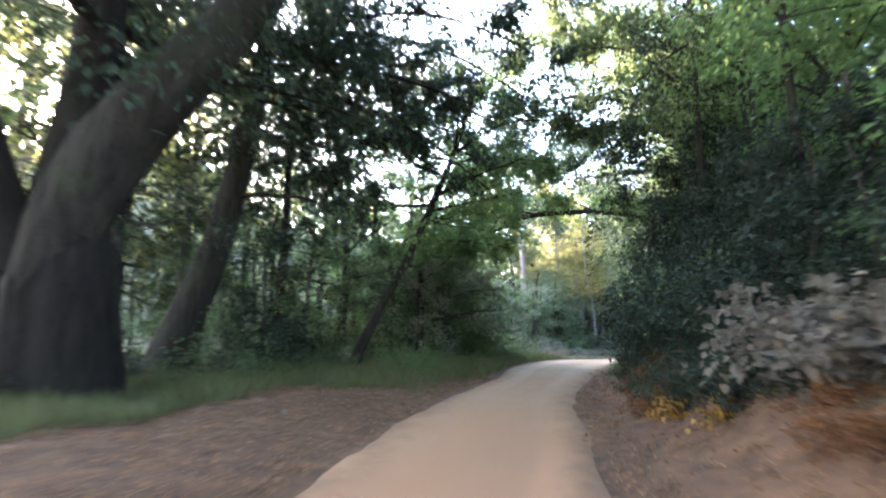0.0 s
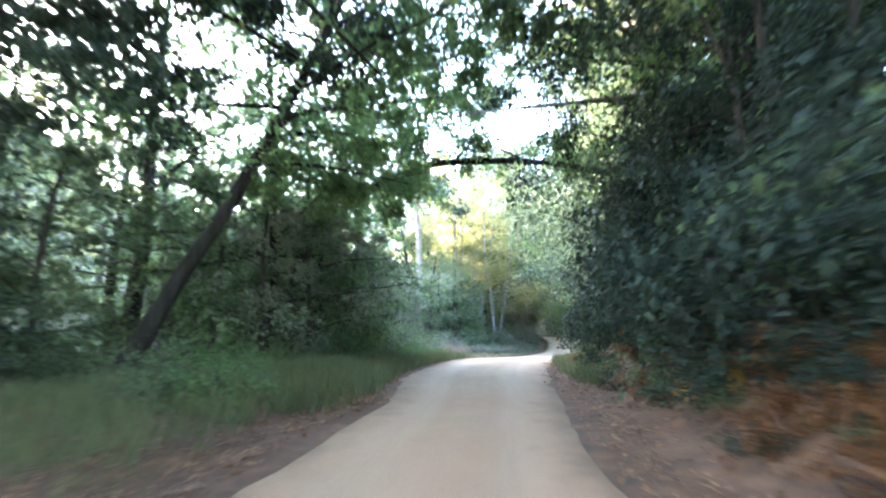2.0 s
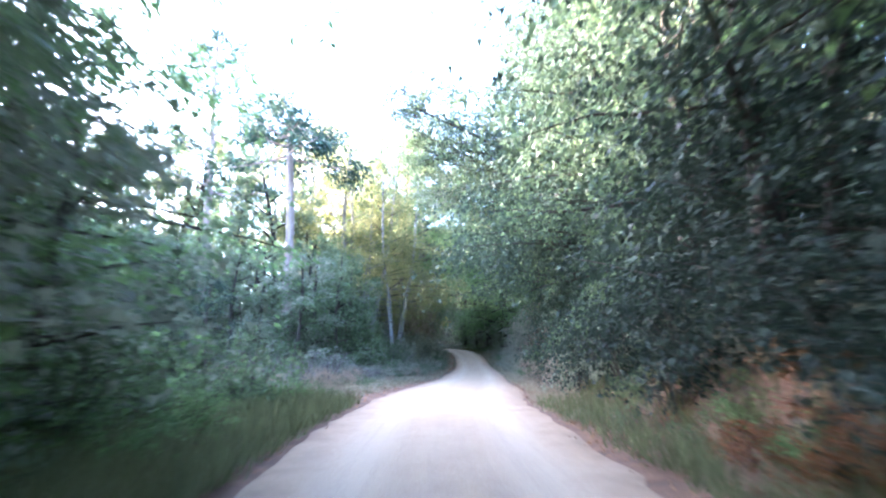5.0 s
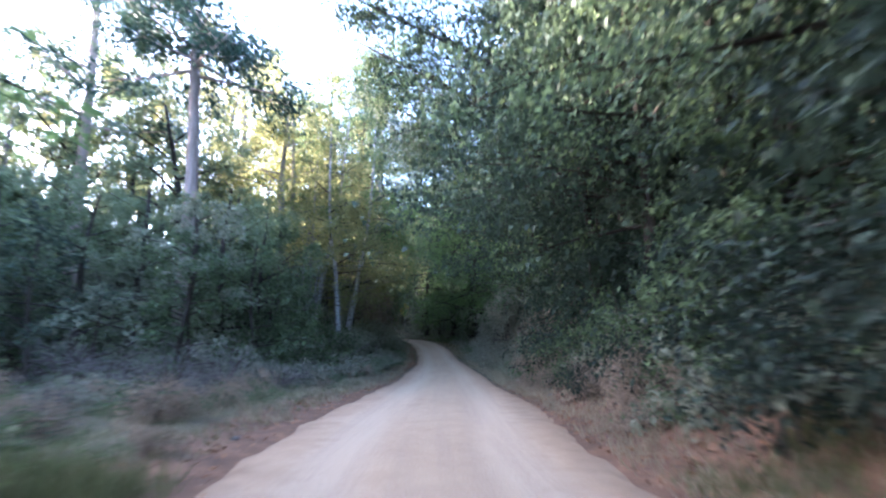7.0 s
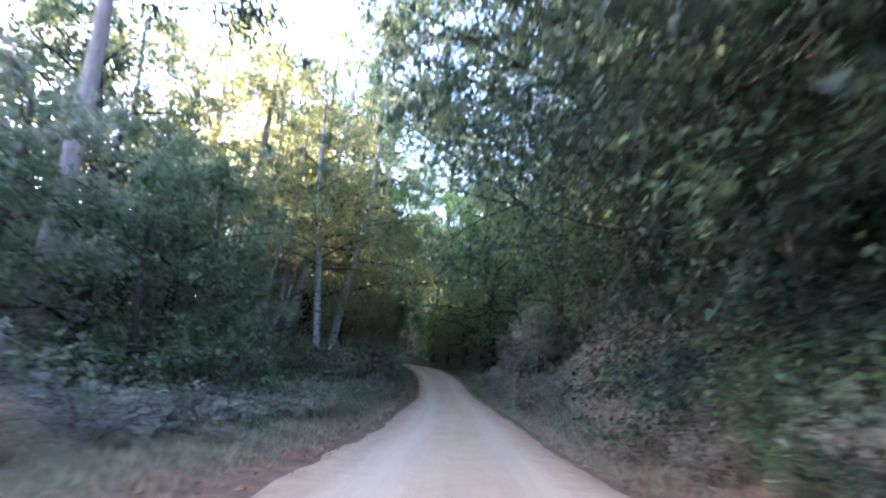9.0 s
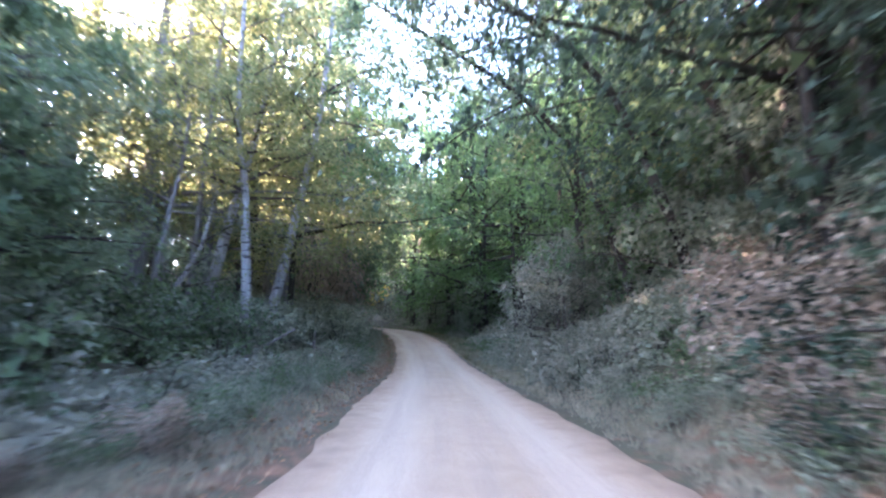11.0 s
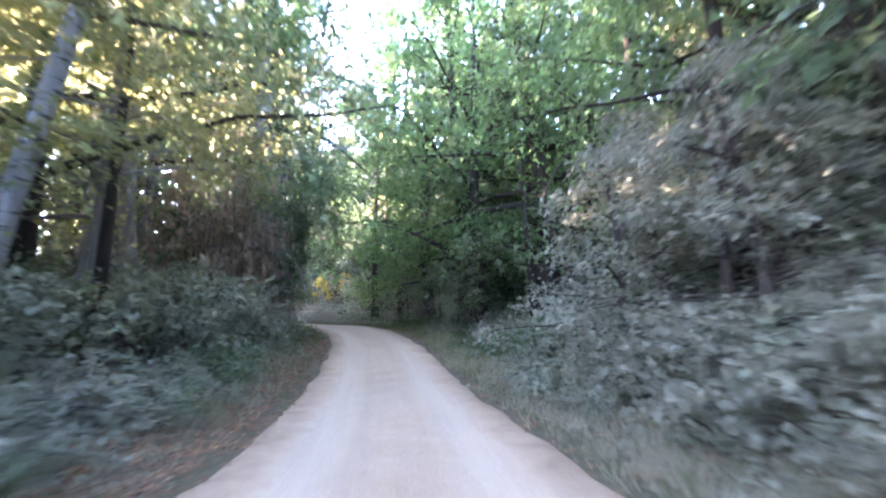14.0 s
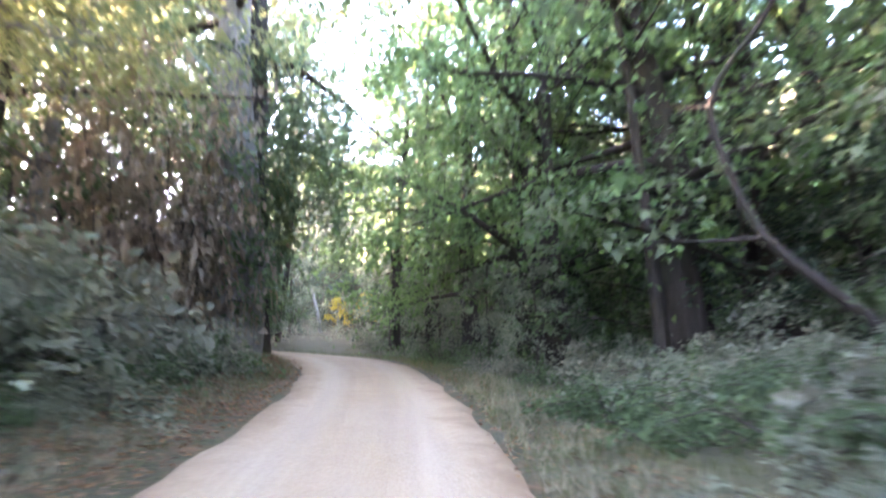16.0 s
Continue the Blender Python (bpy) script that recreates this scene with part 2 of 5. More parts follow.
def along(x, y):
    """Run along the road, distance to its right, half width and road height for places."""
    x, y = np.ravel(np.asarray(x, float)), np.ravel(np.asarray(y, float))
    near = np.empty(len(x), int)
    for a in range(0, len(x), 20000):
        near[a:a + 20000] = ((x[a:a + 20000, None] - ROAD[:, 0]) ** 2 + (y[a:a + 20000, None] - ROAD[:, 1]) ** 2).argmin(1)
    off = np.stack([x - ROAD[near, 0], y - ROAD[near, 1]], 1)
    side = np.sign(TAN[near, 1] * off[:, 0] - TAN[near, 0] * off[:, 1])
    return RUN[near], side * np.hypot(off[:, 0], off[:, 1]), ROAD[near, 2], ROAD[near, 3]


def smooth(a, b, v):
    t = np.clip((v - a) / (b - a), 0, 1)
    return t * t * (3 - 2 * t)


def waves(x, y):
    return 0.10 * np.sin(0.9 * x + 0.4 * y) * np.sin(0.7 * y - 0.3 * x) + 0.06 * np.sin(2.3 * x + 1.1) * np.sin(1.9 * y + 0.4)


def height(x, y):
    """The lie of the land: level on the left, a wooded bank on the right."""
    shape = np.shape(x)
    x, y = np.ravel(np.asarray(x, float)), np.ravel(np.asarray(y, float))
    s, l, hw, z = along(x, y)
    d = np.abs(l) - hw
    slope = np.interp(s, [-14, 0, 20, 32, 46, 58, 66, 74, 84, 120], [0.5, 0.6, 0.62, 0.8, 0.8, 0.72, 0.42, 0.14, 0.12, 0.1])
    cut = np.interp(s, [-14, 0, 26, 40, 60, 70], [0.5, 0.6, 0.6, 0.5, 0.35, 0.0])
    tall = np.interp(s, [0, 40, 60, 75, 100], [12.0, 14.0, 9.0, 5.0, 6.0])
    out = np.maximum(d - 1.5, 0)
    right = cut * smooth(0.6, 1.9, d) + tall * (1 - np.exp(-slope * out / tall))
    left = 0.12 * smooth(0.3, 1.2, d) - 0.05 * np.maximum(d - 12, 0) * smooth(30, 10, s) + np.interp(s, [40, 62, 90], [0.0, 0.06, 0.06]) * np.clip(d - 1, 0, 8)
    left = np.maximum(left, -2.5)
    u = np.clip(((x - 32.5) * 8.0 + (y - 76.0) * 22.0) / 548.0, 0, 1)
    dell = np.exp(-(np.hypot(x - 32.5 - 8.0 * u, y - 76.0 - 22.0 * u) / 7.0) ** 2)      # a little hollow straight beyond the bend
    right = right + 24.0 * smooth(9, 46, d) * smooth(40, 64, s) * (1 - 0.95 * dell) * smooth(20, 40, x)
    left = left + 5.0 * smooth(14, 60, d) * smooth(45, 66, s)
    h = z + np.where(l > 0, right, left) + waves(x, y) * smooth(0.2, 3.0, d) - 0.07 * smooth(0.1, -0.35, d)
    # an unseen ridge, added to keep the low sun off the track
    ax, ay, bx, by = -62.0, 40.0, -2.0, 190.0
    u = np.clip(((x - ax) * (bx - ax) + (y - ay) * (by - ay)) / ((bx - ax) ** 2 + (by - ay) ** 2), 0, 1)
    far = np.hypot(x - ax - u * (bx - ax), y - ay - u * (by - ay))
    # its heights are set by where sun should fall; the dip lights the saplings
    h = h + np.interp(u, [0.0, 0.12, 0.187, 0.24, 0.333, 0.413, 0.467, 0.533, 0.587, 0.748, 0.762, 0.785, 0.8, 1.0], [14.0, 15.0, 22.0, 26.5, 24.0, 19.0, 20.5, 20.5, 25.0, 25.0, 9.0, 9.0, 25.0, 25.0]) * np.exp(-(far / 17.0) ** 2)
    return h.reshape(shape)


def spot(s, l):
    """The place at a run along the road and a distance to the right of its middle line."""
    x, y, tx, ty = (np.interp(s, RUN, c) for c in (ROAD[:, 0], ROAD[:, 1], TAN[:, 0], TAN[:, 1]))
    return x + ty * l, y - tx * l


def verge(s, d):
    """The place at a distance d outside the road's edge: to its right, or with d below 0 to its left."""
    return spot(s, d + np.sign(d) * np.interp(s, RUN, ROAD[:, 2]))


# ---- mesh helpers ----
def raw_mesh(name, verts, faces, mat, smooth_faces=True):
    """A mesh from arrays of vertices and of faces that all have the same number of corners."""
    me = bpy.data.meshes.new(name)
    faces = np.asarray(faces, np.int32)
    k = faces.shape[1]
    me.vertices.add(len(verts))
    me.vertices.foreach_set("co", np.asarray(verts, np.float32).ravel())
    me.loops.add(faces.size)
    me.loops.foreach_set("vertex_index", faces.ravel())
    me.polygons.add(len(faces))
    me.polygons.foreach_set("loop_start", np.arange(0, faces.size, k, dtype=np.int32))
    me.polygons.foreach_set("use_smooth", np.full(len(faces), smooth_faces))
    me.materials.append(mat)
    me.update(calc_edges=True)
    me.validate()
    return me


def part(name, me, parent, label=""):
    ob = new(name, me)
    ob.parent = parent
    return tagged(ob, label)


def root(name, place, label, category, group="", kind=""):
    ob = new(name)
    ob.location = place
    ob.empty_display_size = 0.3
    return tagged(ob, label, category, group, kind)


def tube(points, radii, sides=8, rough=0.0, seed=0):
    """A tapering, slightly uneven tube along points."""
    p, r = np.asarray(points, float), np.asarray(radii, float)
    t = np.gradient(p, axis=0)
    t /= np.linalg.norm(t, axis=1)[:, None] + 1e-9
    ref = np.where(np.abs(t[:, 2:]) > 0.9, [[1.0, 0, 0]], [[0, 0, 1.0]])
    u = np.cross(ref, t)
    u /= np.linalg.norm(u, axis=1)[:, None] + 1e-9
    for k in range(1, len(u)):                       # keep the rings from twisting
        w = u[k - 1] - t[k] * (u[k - 1] @ t[k])
        u[k] = w / (np.linalg.norm(w) + 1e-9)
    v = np.cross(t, u)
    a = np.arange(sides) / sides * 2 * np.pi
    g = np.random.default_rng(seed)
    wob = 1 + rough * (g.random((1, sides)) - 0.5) * 1.4 + rough * (g.random((len(p), sides)) - 0.5)
    ring = p[:, None] + (u[:, None] * np.cos(a)[None, :, None] + v[:, None] * np.sin(a)[None, :, None]) * (r[:, None] * wob)[..., None]
    n = len(p)
    i, j = np.meshgrid(np.arange(n - 1), np.arange(sides), indexing="ij")
    jn = (j + 1) % sides
    f = np.stack([i * sides + j, i * sides + jn, (i + 1) * sides + jn, (i + 1) * sides + j], -1).reshape(-1, 4)
    return ring.reshape(-1, 3), f


def join(pieces):
    vs, fs, n = [], [], 0
    for v, f in pieces:
        vs.append(v)
        fs.append(f + n)
        n += len(v)
    return np.concatenate(vs), np.concatenate(fs)


def unit(v):
    return v / (np.linalg.norm(v, axis=-1, keepdims=True) + 1e-9)


def blades(pos, axis, normal, size, wide, plain=False, oval=False):
    """Leaves: kites folded along their midrib, or plain pointed ones for far crowns."""
    side = unit(np.cross(axis, normal))
    if plain:
        w = side * (size * wide * 0.5)[:, None]
        low = pos + axis * (size * 0.2)[:, None]
        v = np.stack([low - w, low + w, pos + axis * size[:, None]], 1)
        return v.reshape(-1, 3), np.arange(len(pos) * 3).reshape(-1, 3)
    up = np.cross(side, axis)
    if oval:                                         # a rounded leaf, bent along its length
        L, out = size[:, None], side * (size * wide * 0.5)[:, None]
        pts = [pos, pos + axis * L * 0.22 + out * 0.85 + up * L * 0.07, pos + axis * L * 0.6 + out * 0.8 + up * L * 0.08, pos + axis * L - up * L * 0.12,
               pos + axis * L * 0.6 - out * 0.8 + up * L * 0.08, pos + axis * L * 0.22 - out * 0.85 + up * L * 0.07]
        k = np.arange(len(pos))[:, None] * 6
        f = np.concatenate([k + [[0, 1, 2]], k + [[0, 2, 3]], k + [[0, 3, 4]], k + [[0, 4, 5]]], 1).reshape(-1, 3)
        return np.stack(pts, 1).reshape(-1, 3), f
    L = size[:, None]
    mid = pos + axis * L * 0.45
    v = np.stack([pos, mid + side * L * wide * 0.5 + up * L * 0.10, pos + axis * L - up * L * 0.10, mid - side * L * wide * 0.5 + up * L * 0.10], 1)
    n = len(pos)
    b = np.arange(n)[:, None] * 4
    f = np.concatenate([b + [[0, 1, 2]], b + [[0, 2, 3]]], 1).reshape(-1, 3)
    return v.reshape(-1, 3), f


def leaves_on(start, way, length, per, size, wide, droop, spread, g, plain=False, oval=False):
    """Sprays of leaves along twigs."""
    n = len(start)
    t = g.random((n, per)) ** 0.8
    pos = start[:, None] + way[:, None] * (length[:, None] * t)[..., None]
    pos = pos + g.normal(0, 1, (n, per, 3)) * (spread * length[:, None, None])
    pos[..., 2] -= droop * length[:, None] * t ** 2
    ax = unit(way[:, None] * 0.5 + g.normal(0, 0.6, (n, per, 3)) + np.array([0, 0, -0.35 - droop * 0.5]))
    no = unit(g.normal(0, 0.45, (n, per, 3)) + np.array([0, 0, 1.0]))
    sz = size * (0.55 + 0.8 * g.random(n * per))
    return blades(pos.reshape(-1, 3), ax.reshape(-1, 3), no.reshape(-1, 3), sz, wide, plain, oval)


def bend(a, way, length, n, rise, g, wander=0.12):
    """Points of a bough from a, along way, that lifts or sinks by rise per length."""
    t = np.linspace(0, 1, n)[:, None]
    p = a + way * length * t
    p[:, 2] += rise * length * t[:, 0] ** 2
    p[1:] += g.normal(0, wander * length / n, (n - 1, 3)).cumsum(0) * 0.6
    return p


def woody(g, trunk, radii, limbs, first, reach, lift, subs, bark, sag=-0.12, sprays=3, merge=False):
    """Boughs off a trunk: meshes of each bough with its side branches, and the twigs on which leaves grow."""
    trunk = np.asarray(trunk, float)
    n = len(trunk)
    meshes, st, wy, ln = [], [], [], []
    for k in range(limbs):
        u = first + (0.98 - first) * (k + g.random() * 0.8) / limbs
        i = u * (n - 1)
        a = np.array([np.interp(i, np.arange(n), trunk[:, c]) for c in range(3)])
        r = np.interp(i, np.arange(n), radii)
        az = k * 2.4 + g.normal(0, 0.35)
        el = lift + 0.5 * (u - first) / (1.001 - first) + g.normal(0, 0.12)
        way = np.array([math.cos(az) * math.cos(el), math.sin(az) * math.cos(el), math.sin(el)])
        L = reach * (1.15 - 0.65 * (u - first) / (1.001 - first)) * (0.75 + 0.5 * g.random())
        p = bend(a, way, L, 6, sag, g)
        rr = np.linspace(min(r * 0.5, 0.03 + L * 0.022), 0.012, 6)
        bits = [tube(p, rr, 3 if merge else 5, 0.1, k)]
        for q in range(subs):
            w = 0.25 + 0.75 * (q + g.random()) / subs
            b0 = np.array([np.interp(w * 5, np.arange(6), p[:, c]) for c in range(3)])
            turn = (1 if q % 2 else -1) * (0.5 + 0.7 * g.random())
            c, s = math.cos(turn), math.sin(turn)
            sw = unit(np.array([way[0] * c - way[1] * s, way[0] * s + way[1] * c, way[2] * 0.6 + g.normal(0, 0.25)]))
            sl = L * (0.5 - 0.25 * w) * (0.7 + 0.6 * g.random())
            sp = bend(b0, sw, sl, 4, sag * 1.2, g)
            if not merge:
                bits.append(tube(sp, np.linspace(0.018, 0.006, 4), 3))
            for e in range(sprays):
                f = e / sprays
                b1 = sp[0] * (1 - f) + sp[-1] * f if e else sp[1]
                st.append(b1)
                wy.append(unit(sw + g.normal(0, 0.55, 3)))
                ln.append(sl * (0.45 + 0.4 * g.random()) + 0.15)
        st.append(p[-1])
        wy.append(unit(way + np.array([0, 0, -0.3])))
        ln.append(0.5)
        meshes += [join(bits)]
    if merge:
        meshes = [raw_mesh("branchwork", *join(meshes), bark)]
    else:
        meshes = [raw_mesh("limb", v, f, bark) for v, f in meshes]
    return meshes, np.array(st), np.array(wy), np.array(ln)


def make_tree(name, label, trunk, r0, r1, bark, foliage, seed, limbs=12, first=0.4, reach=3.0, lift=0.25, subs=6, per=16, size=0.17, wide=0.6,
              droop=0.35, spread=0.22, sag=-0.12, sides=10, flare=1.35, category="tree", group="", limb_bark=None, sprays=3, merge=False):
    """A tree: trunk, boughs and a crown of single leaves. The trunk is given by points from its foot; the thing stands at the first one."""
    g = np.random.default_rng(seed)
    trunk = np.asarray(trunk, float)
    base = trunk[0].copy()
    ob = root(name, base, label, category, group)
    p = resample(np.c_[trunk - base], 0.7)
    n = len(p)
    t = np.linspace(0, 1, n)
    rad = r0 + (r1 - r0) * t
    rad = rad * (1 + (flare - 1) * np.exp(-t * n * 0.55))
    p[0, 2] -= 0.35
    v, f = tube(p, rad, sides, 0.12, seed)
    part("trunk", raw_mesh("trunk", v, f, bark), ob)
    meshes, st, wy, ln = woody(g, p, rad, limbs, first, reach, lift, subs, limb_bark or bark, sag, sprays, merge)
    for me in meshes:
        tagged(part("branchwork" if merge else "limb", me, ob), kind="stuff" if merge else "")
    if per:
        v, f = leaves_on(st, wy, ln, per, size, wide, droop, spread, g, merge)
        tagged(part("crown", raw_mesh("crown", v, f, foliage, False), ob), kind="stuff")
    return ob


def make_shrub(name, label, seed, foliage, high=2.4, wide_r=1.5, stems=14, subs=6, per=20, size=0.10, leaf=0.65, droop=0.5, arch=0.9, category="shrub", twig=None, oval=False):
    """A shrub of arching stems with leaves in sprays."""
    g = np.random.default_rng(seed)
    ob = root(name, (0, 0, 0), label, category)
    bits, st, wy, ln = [], [], [], []
    for k in range(stems):
        az = k * 2.4 + g.normal(0, 0.3)
        out = wide_r * (0.25 + 0.75 * ((k + 0.5) / stems) ** 0.6) * (0.8 + 0.4 * g.random())
        top = high * (1.08 - 0.6 * (out / wide_r) ** 1.6) * (0.75 + 0.4 * g.random())
        a = np.array([math.cos(az), math.sin(az), 0]) * 0.15 * g.random()
        t = np.linspace(0, 1, 7)
        p = np.stack([a[0] + math.cos(az) * out * t ** 1.3, a[1] + math.sin(az) * out * t ** 1.3, -0.15 + top * (1 - (1 - t) ** 1.8) * (1 + 0.0 * t)], 1)
        p[:, 2] -= arch * 0.25 * out * np.clip(t - 0.65, 0, 1) ** 1.5 * 3
        p[1:] += g.normal(0, 0.035, (6, 3)).cumsum(0)
        bits.append(tube(p[::2], np.linspace(0.022, 0.006, 4), 3))
        for q in range(subs):
            w = 0.18 + 0.82 * (q + g.random()) / subs
            b = np.array([np.interp(w * 6, np.arange(7), p[:, c]) for c in range(3)])
            aw = az + g.normal(0, 0.9)
            st.append(b)
            wy.append(unit(np.array([math.cos(aw), math.sin(aw), g.normal(0.15, 0.4)])))
            ln.append(0.28 * high * (0.5 + 0.8 * g.random()))
    v, f = join(bits)
    tagged(part("branchwork", raw_mesh("branchwork", v, f, twig or B_TWIG), ob), kind="stuff")
    v, f = leaves_on(np.array(st), np.array(wy), np.array(ln), per, size, leaf, droop, 0.24, g, False, oval)
    tagged(part("foliage", raw_mesh("foliage", v, f, foliage, False), ob), kind="stuff")
    return ob


def add_bough(ob, pts, r, foliage, seed, limbs=9, reach=2.2, size=0.2, per=20, droop=0.8):
    """One long bough with its own sprays, as parts of a tree."""
    g = np.random.default_rng(seed)
    base = np.array(ob.location)
    p = resample(np.array(pts, float) - base, 0.6)
    rad = np.linspace(r, r * 0.25, len(p))
    v, f = tube(p, rad, 6, 0.12, seed)
    bits, st, wy, ln = woody(g, p, rad, limbs, 0.12, reach, 0.0, 5, B_DARK, -0.2)
    part("limb", raw_mesh("limb", v, f, B_DARK), ob)
    for me in bits:
        part("limb", me, ob)
    v, f = leaves_on(st, wy, ln, per, size, 0.6, droop, 0.25, g)
    tagged(part("foliage", raw_mesh("foliage", v, f, foliage, False), ob), kind="stuff")


def place_copy(ob, x, y, turn, scale, sink=0.05, tilt=0.0):
    z = float(height(x, y)) - sink
    m = pose(x, y, z, tilt, tilt * 0.6, turn) @ Matrix.Diagonal((scale[0], scale[0], scale[1], 1))
    return copy_thing(ob, m)


# ---- ground and road ----
def axis_steps(a, b, step, far):
    mid = np.arange(a, b + 0.01, step)
    out = step * np.cumsum(1.35 ** np.arange(1, 26))
    return np.r_[(a - out[out < far])[::-1], mid, b + out[out < far]]


gx, gy = axis_steps(-30, 70, 0.7, 2500), axis_steps(-16, 110, 0.7, 2500)
X, Y = np.meshgrid(gx, gy, indexing="ij")
Z = height(X, Y)
i, j = np.meshgrid(np.arange(len(gx) - 1), np.arange(len(gy) - 1), indexing="ij")
k = i * len(gy) + j
faces = np.stack([k, k + len(gy), k + len(gy) + 1, k + 1], -1).reshape(-1, 4)
ground_mesh = raw_mesh("ground", np.stack([X, Y, Z], -1).reshape(-1, 3), faces, ground_material())
gs, gl, gw, gz = along(X, Y)
bare = smooth(2.2, 0.1, np.abs(gl) - gw) * np.where(gl > 0, 0.75, 0.9) * np.interp(gs, [40, 54], [1.0, 0.45]) + np.where(gl > 0, smooth(0.4, 1.0, gl - gw) * smooth(3.0, 1.6, gl - gw), 0) * np.interp(gs, [-10, 0, 30, 45, 60, 66], [0.6, 0.8, 0.6, 0.25, 0.1, 0.0])
bare += np.where(gl < 0, smooth(5.5, 3.5, -gl - gw) * np.interp(gs, [-14, 10, 17, 20], [0.8, 0.8, 0.5, 0.0]), 0)
att = ground_mesh.attributes.new("bare", "FLOAT", "POINT")
att.data.foreach_set("value", np.clip(bare, 0, 1).astype(np.float32))
ground = new("ground", ground_mesh)
tagged(ground, "brown woodland floor with moss and a bare earth bank", "ground", kind="structure")

across = np.linspace(-1, 1, 15)
g = np.random.default_rng(5)
edge = 1 + 0.02 * np.sin(RUN * 0.7) + 0.012 * np.sin(RUN * 2.3 + 1) + g.normal(0, 0.017, len(RUN))
edge2 = 1 + 0.02 * np.sin(RUN * 0.6 + 2) + 0.012 * np.sin(RUN * 2.9) + g.normal(0, 0.017, len(RUN))
wid = ROAD[:, 2:3] * np.where(across[None] < 0, edge[:, None], edge2[:, None]) * across[None]
rut = -0.035 * (np.exp(-((np.abs(across) - 0.45) / 0.14) ** 2))[None] + 0.03 * (1 - across ** 2)[None] - 0.10 * (np.abs(across) > 0.99)[None]
rx = ROAD[:, :1] + TAN[:, 1:] * wid
ry = ROAD[:, 1:2] - TAN[:, :1] * wid
rz = ROAD[:, 3:4] + rut + 0.01 * np.sin(RUN * 2.1)[:, None] * np.cos(across * 4)[None]
i, j = np.meshgrid(np.arange(len(RUN) - 1), np.arange(14), indexing="ij")
k = i * 15 + j
faces = np.stack([k, k + 1, k + 16, k + 15], -1).reshape(-1, 4)
road_mesh = raw_mesh("road", np.stack([rx, ry, rz], -1).reshape(-1, 3), faces, road_material())
rim = road_mesh.attributes.new("rim", "FLOAT", "POINT")
rim.data.foreach_set("value", np.tile(np.abs(across), len(RUN)).astype(np.float32))
run_att = road_mesh.attributes.new("run", "FLOAT", "POINT")
run_att.data.foreach_set("value", np.repeat(RUN, len(across)).astype(np.float32))
side_att = road_mesh.attributes.new("side", "FLOAT", "POINT")
side_att.data.foreach_set("value", wid.ravel().astype(np.float32))
road = new("road", road_mesh)
tagged(road, "pale dusty dirt track with faint wheel ruts", "road", kind="structure")

# ---- stand-alone trees that can be told apart ----
def foot(x, y, sink=0.0):
    return (x, y, float(height(x, y)) - sink)


def old_giant():
    """The huge forked tree by the left verge where the walk begins."""
    ob = root("old_tree", foot(-7.8, 10.5), "massive dark old forked tree trunk beside the verge", "tree")
    b = np.array(ob.location)
    main = np.array([(-7.7, 10.5, -0.4), (-7.75, 10.45, 0.6), (-7.85, 10.4, 2.0), (-7.95, 10.4, 3.6), (-8.0, 10.4, 5.4), (-7.95, 10.45, 7.6), (-8.0, 10.4, 10.0), (-8.3, 10.3, 14.0)]) - b
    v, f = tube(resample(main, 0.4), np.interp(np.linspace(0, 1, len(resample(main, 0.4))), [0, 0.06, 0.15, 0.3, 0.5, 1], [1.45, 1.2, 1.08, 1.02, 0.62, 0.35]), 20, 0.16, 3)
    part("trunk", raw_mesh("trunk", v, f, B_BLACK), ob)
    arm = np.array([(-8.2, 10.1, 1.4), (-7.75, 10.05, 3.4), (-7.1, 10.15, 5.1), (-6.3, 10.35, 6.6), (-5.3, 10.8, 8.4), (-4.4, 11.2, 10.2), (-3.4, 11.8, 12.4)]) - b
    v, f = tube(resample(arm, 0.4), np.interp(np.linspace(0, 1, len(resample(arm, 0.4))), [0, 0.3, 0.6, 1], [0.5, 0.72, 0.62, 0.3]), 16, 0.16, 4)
    part("limb", raw_mesh("limb", v, f, B_RIDGE), ob, "ridged leaning limb, bark toned lighter as its lit face")
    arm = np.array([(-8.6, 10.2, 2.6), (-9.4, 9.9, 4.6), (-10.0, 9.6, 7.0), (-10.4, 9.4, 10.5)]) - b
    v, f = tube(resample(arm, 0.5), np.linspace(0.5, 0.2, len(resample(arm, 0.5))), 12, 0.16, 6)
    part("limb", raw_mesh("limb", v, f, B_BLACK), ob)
    g = np.random.default_rng(11)
    meshes, st, wy, ln = woody(g, np.array([(-7.9, 10.4, 7.0), (-8.0, 10.4, 10.0), (-8.3, 10.3, 14.0)]) - b, [0.5, 0.45, 0.3], 17, 0.05, 7.2, 0.12, 7, B_BLACK, -0.25)
    for me in meshes:
        part("limb", me, ob)
    v, f = leaves_on(st, wy, ln, 30, 0.17, 0.5, 0.7, 0.28, g)
    tagged(part("crown", raw_mesh("crown", v, f, M_DARK, False), ob), kind="stuff")


old_giant()

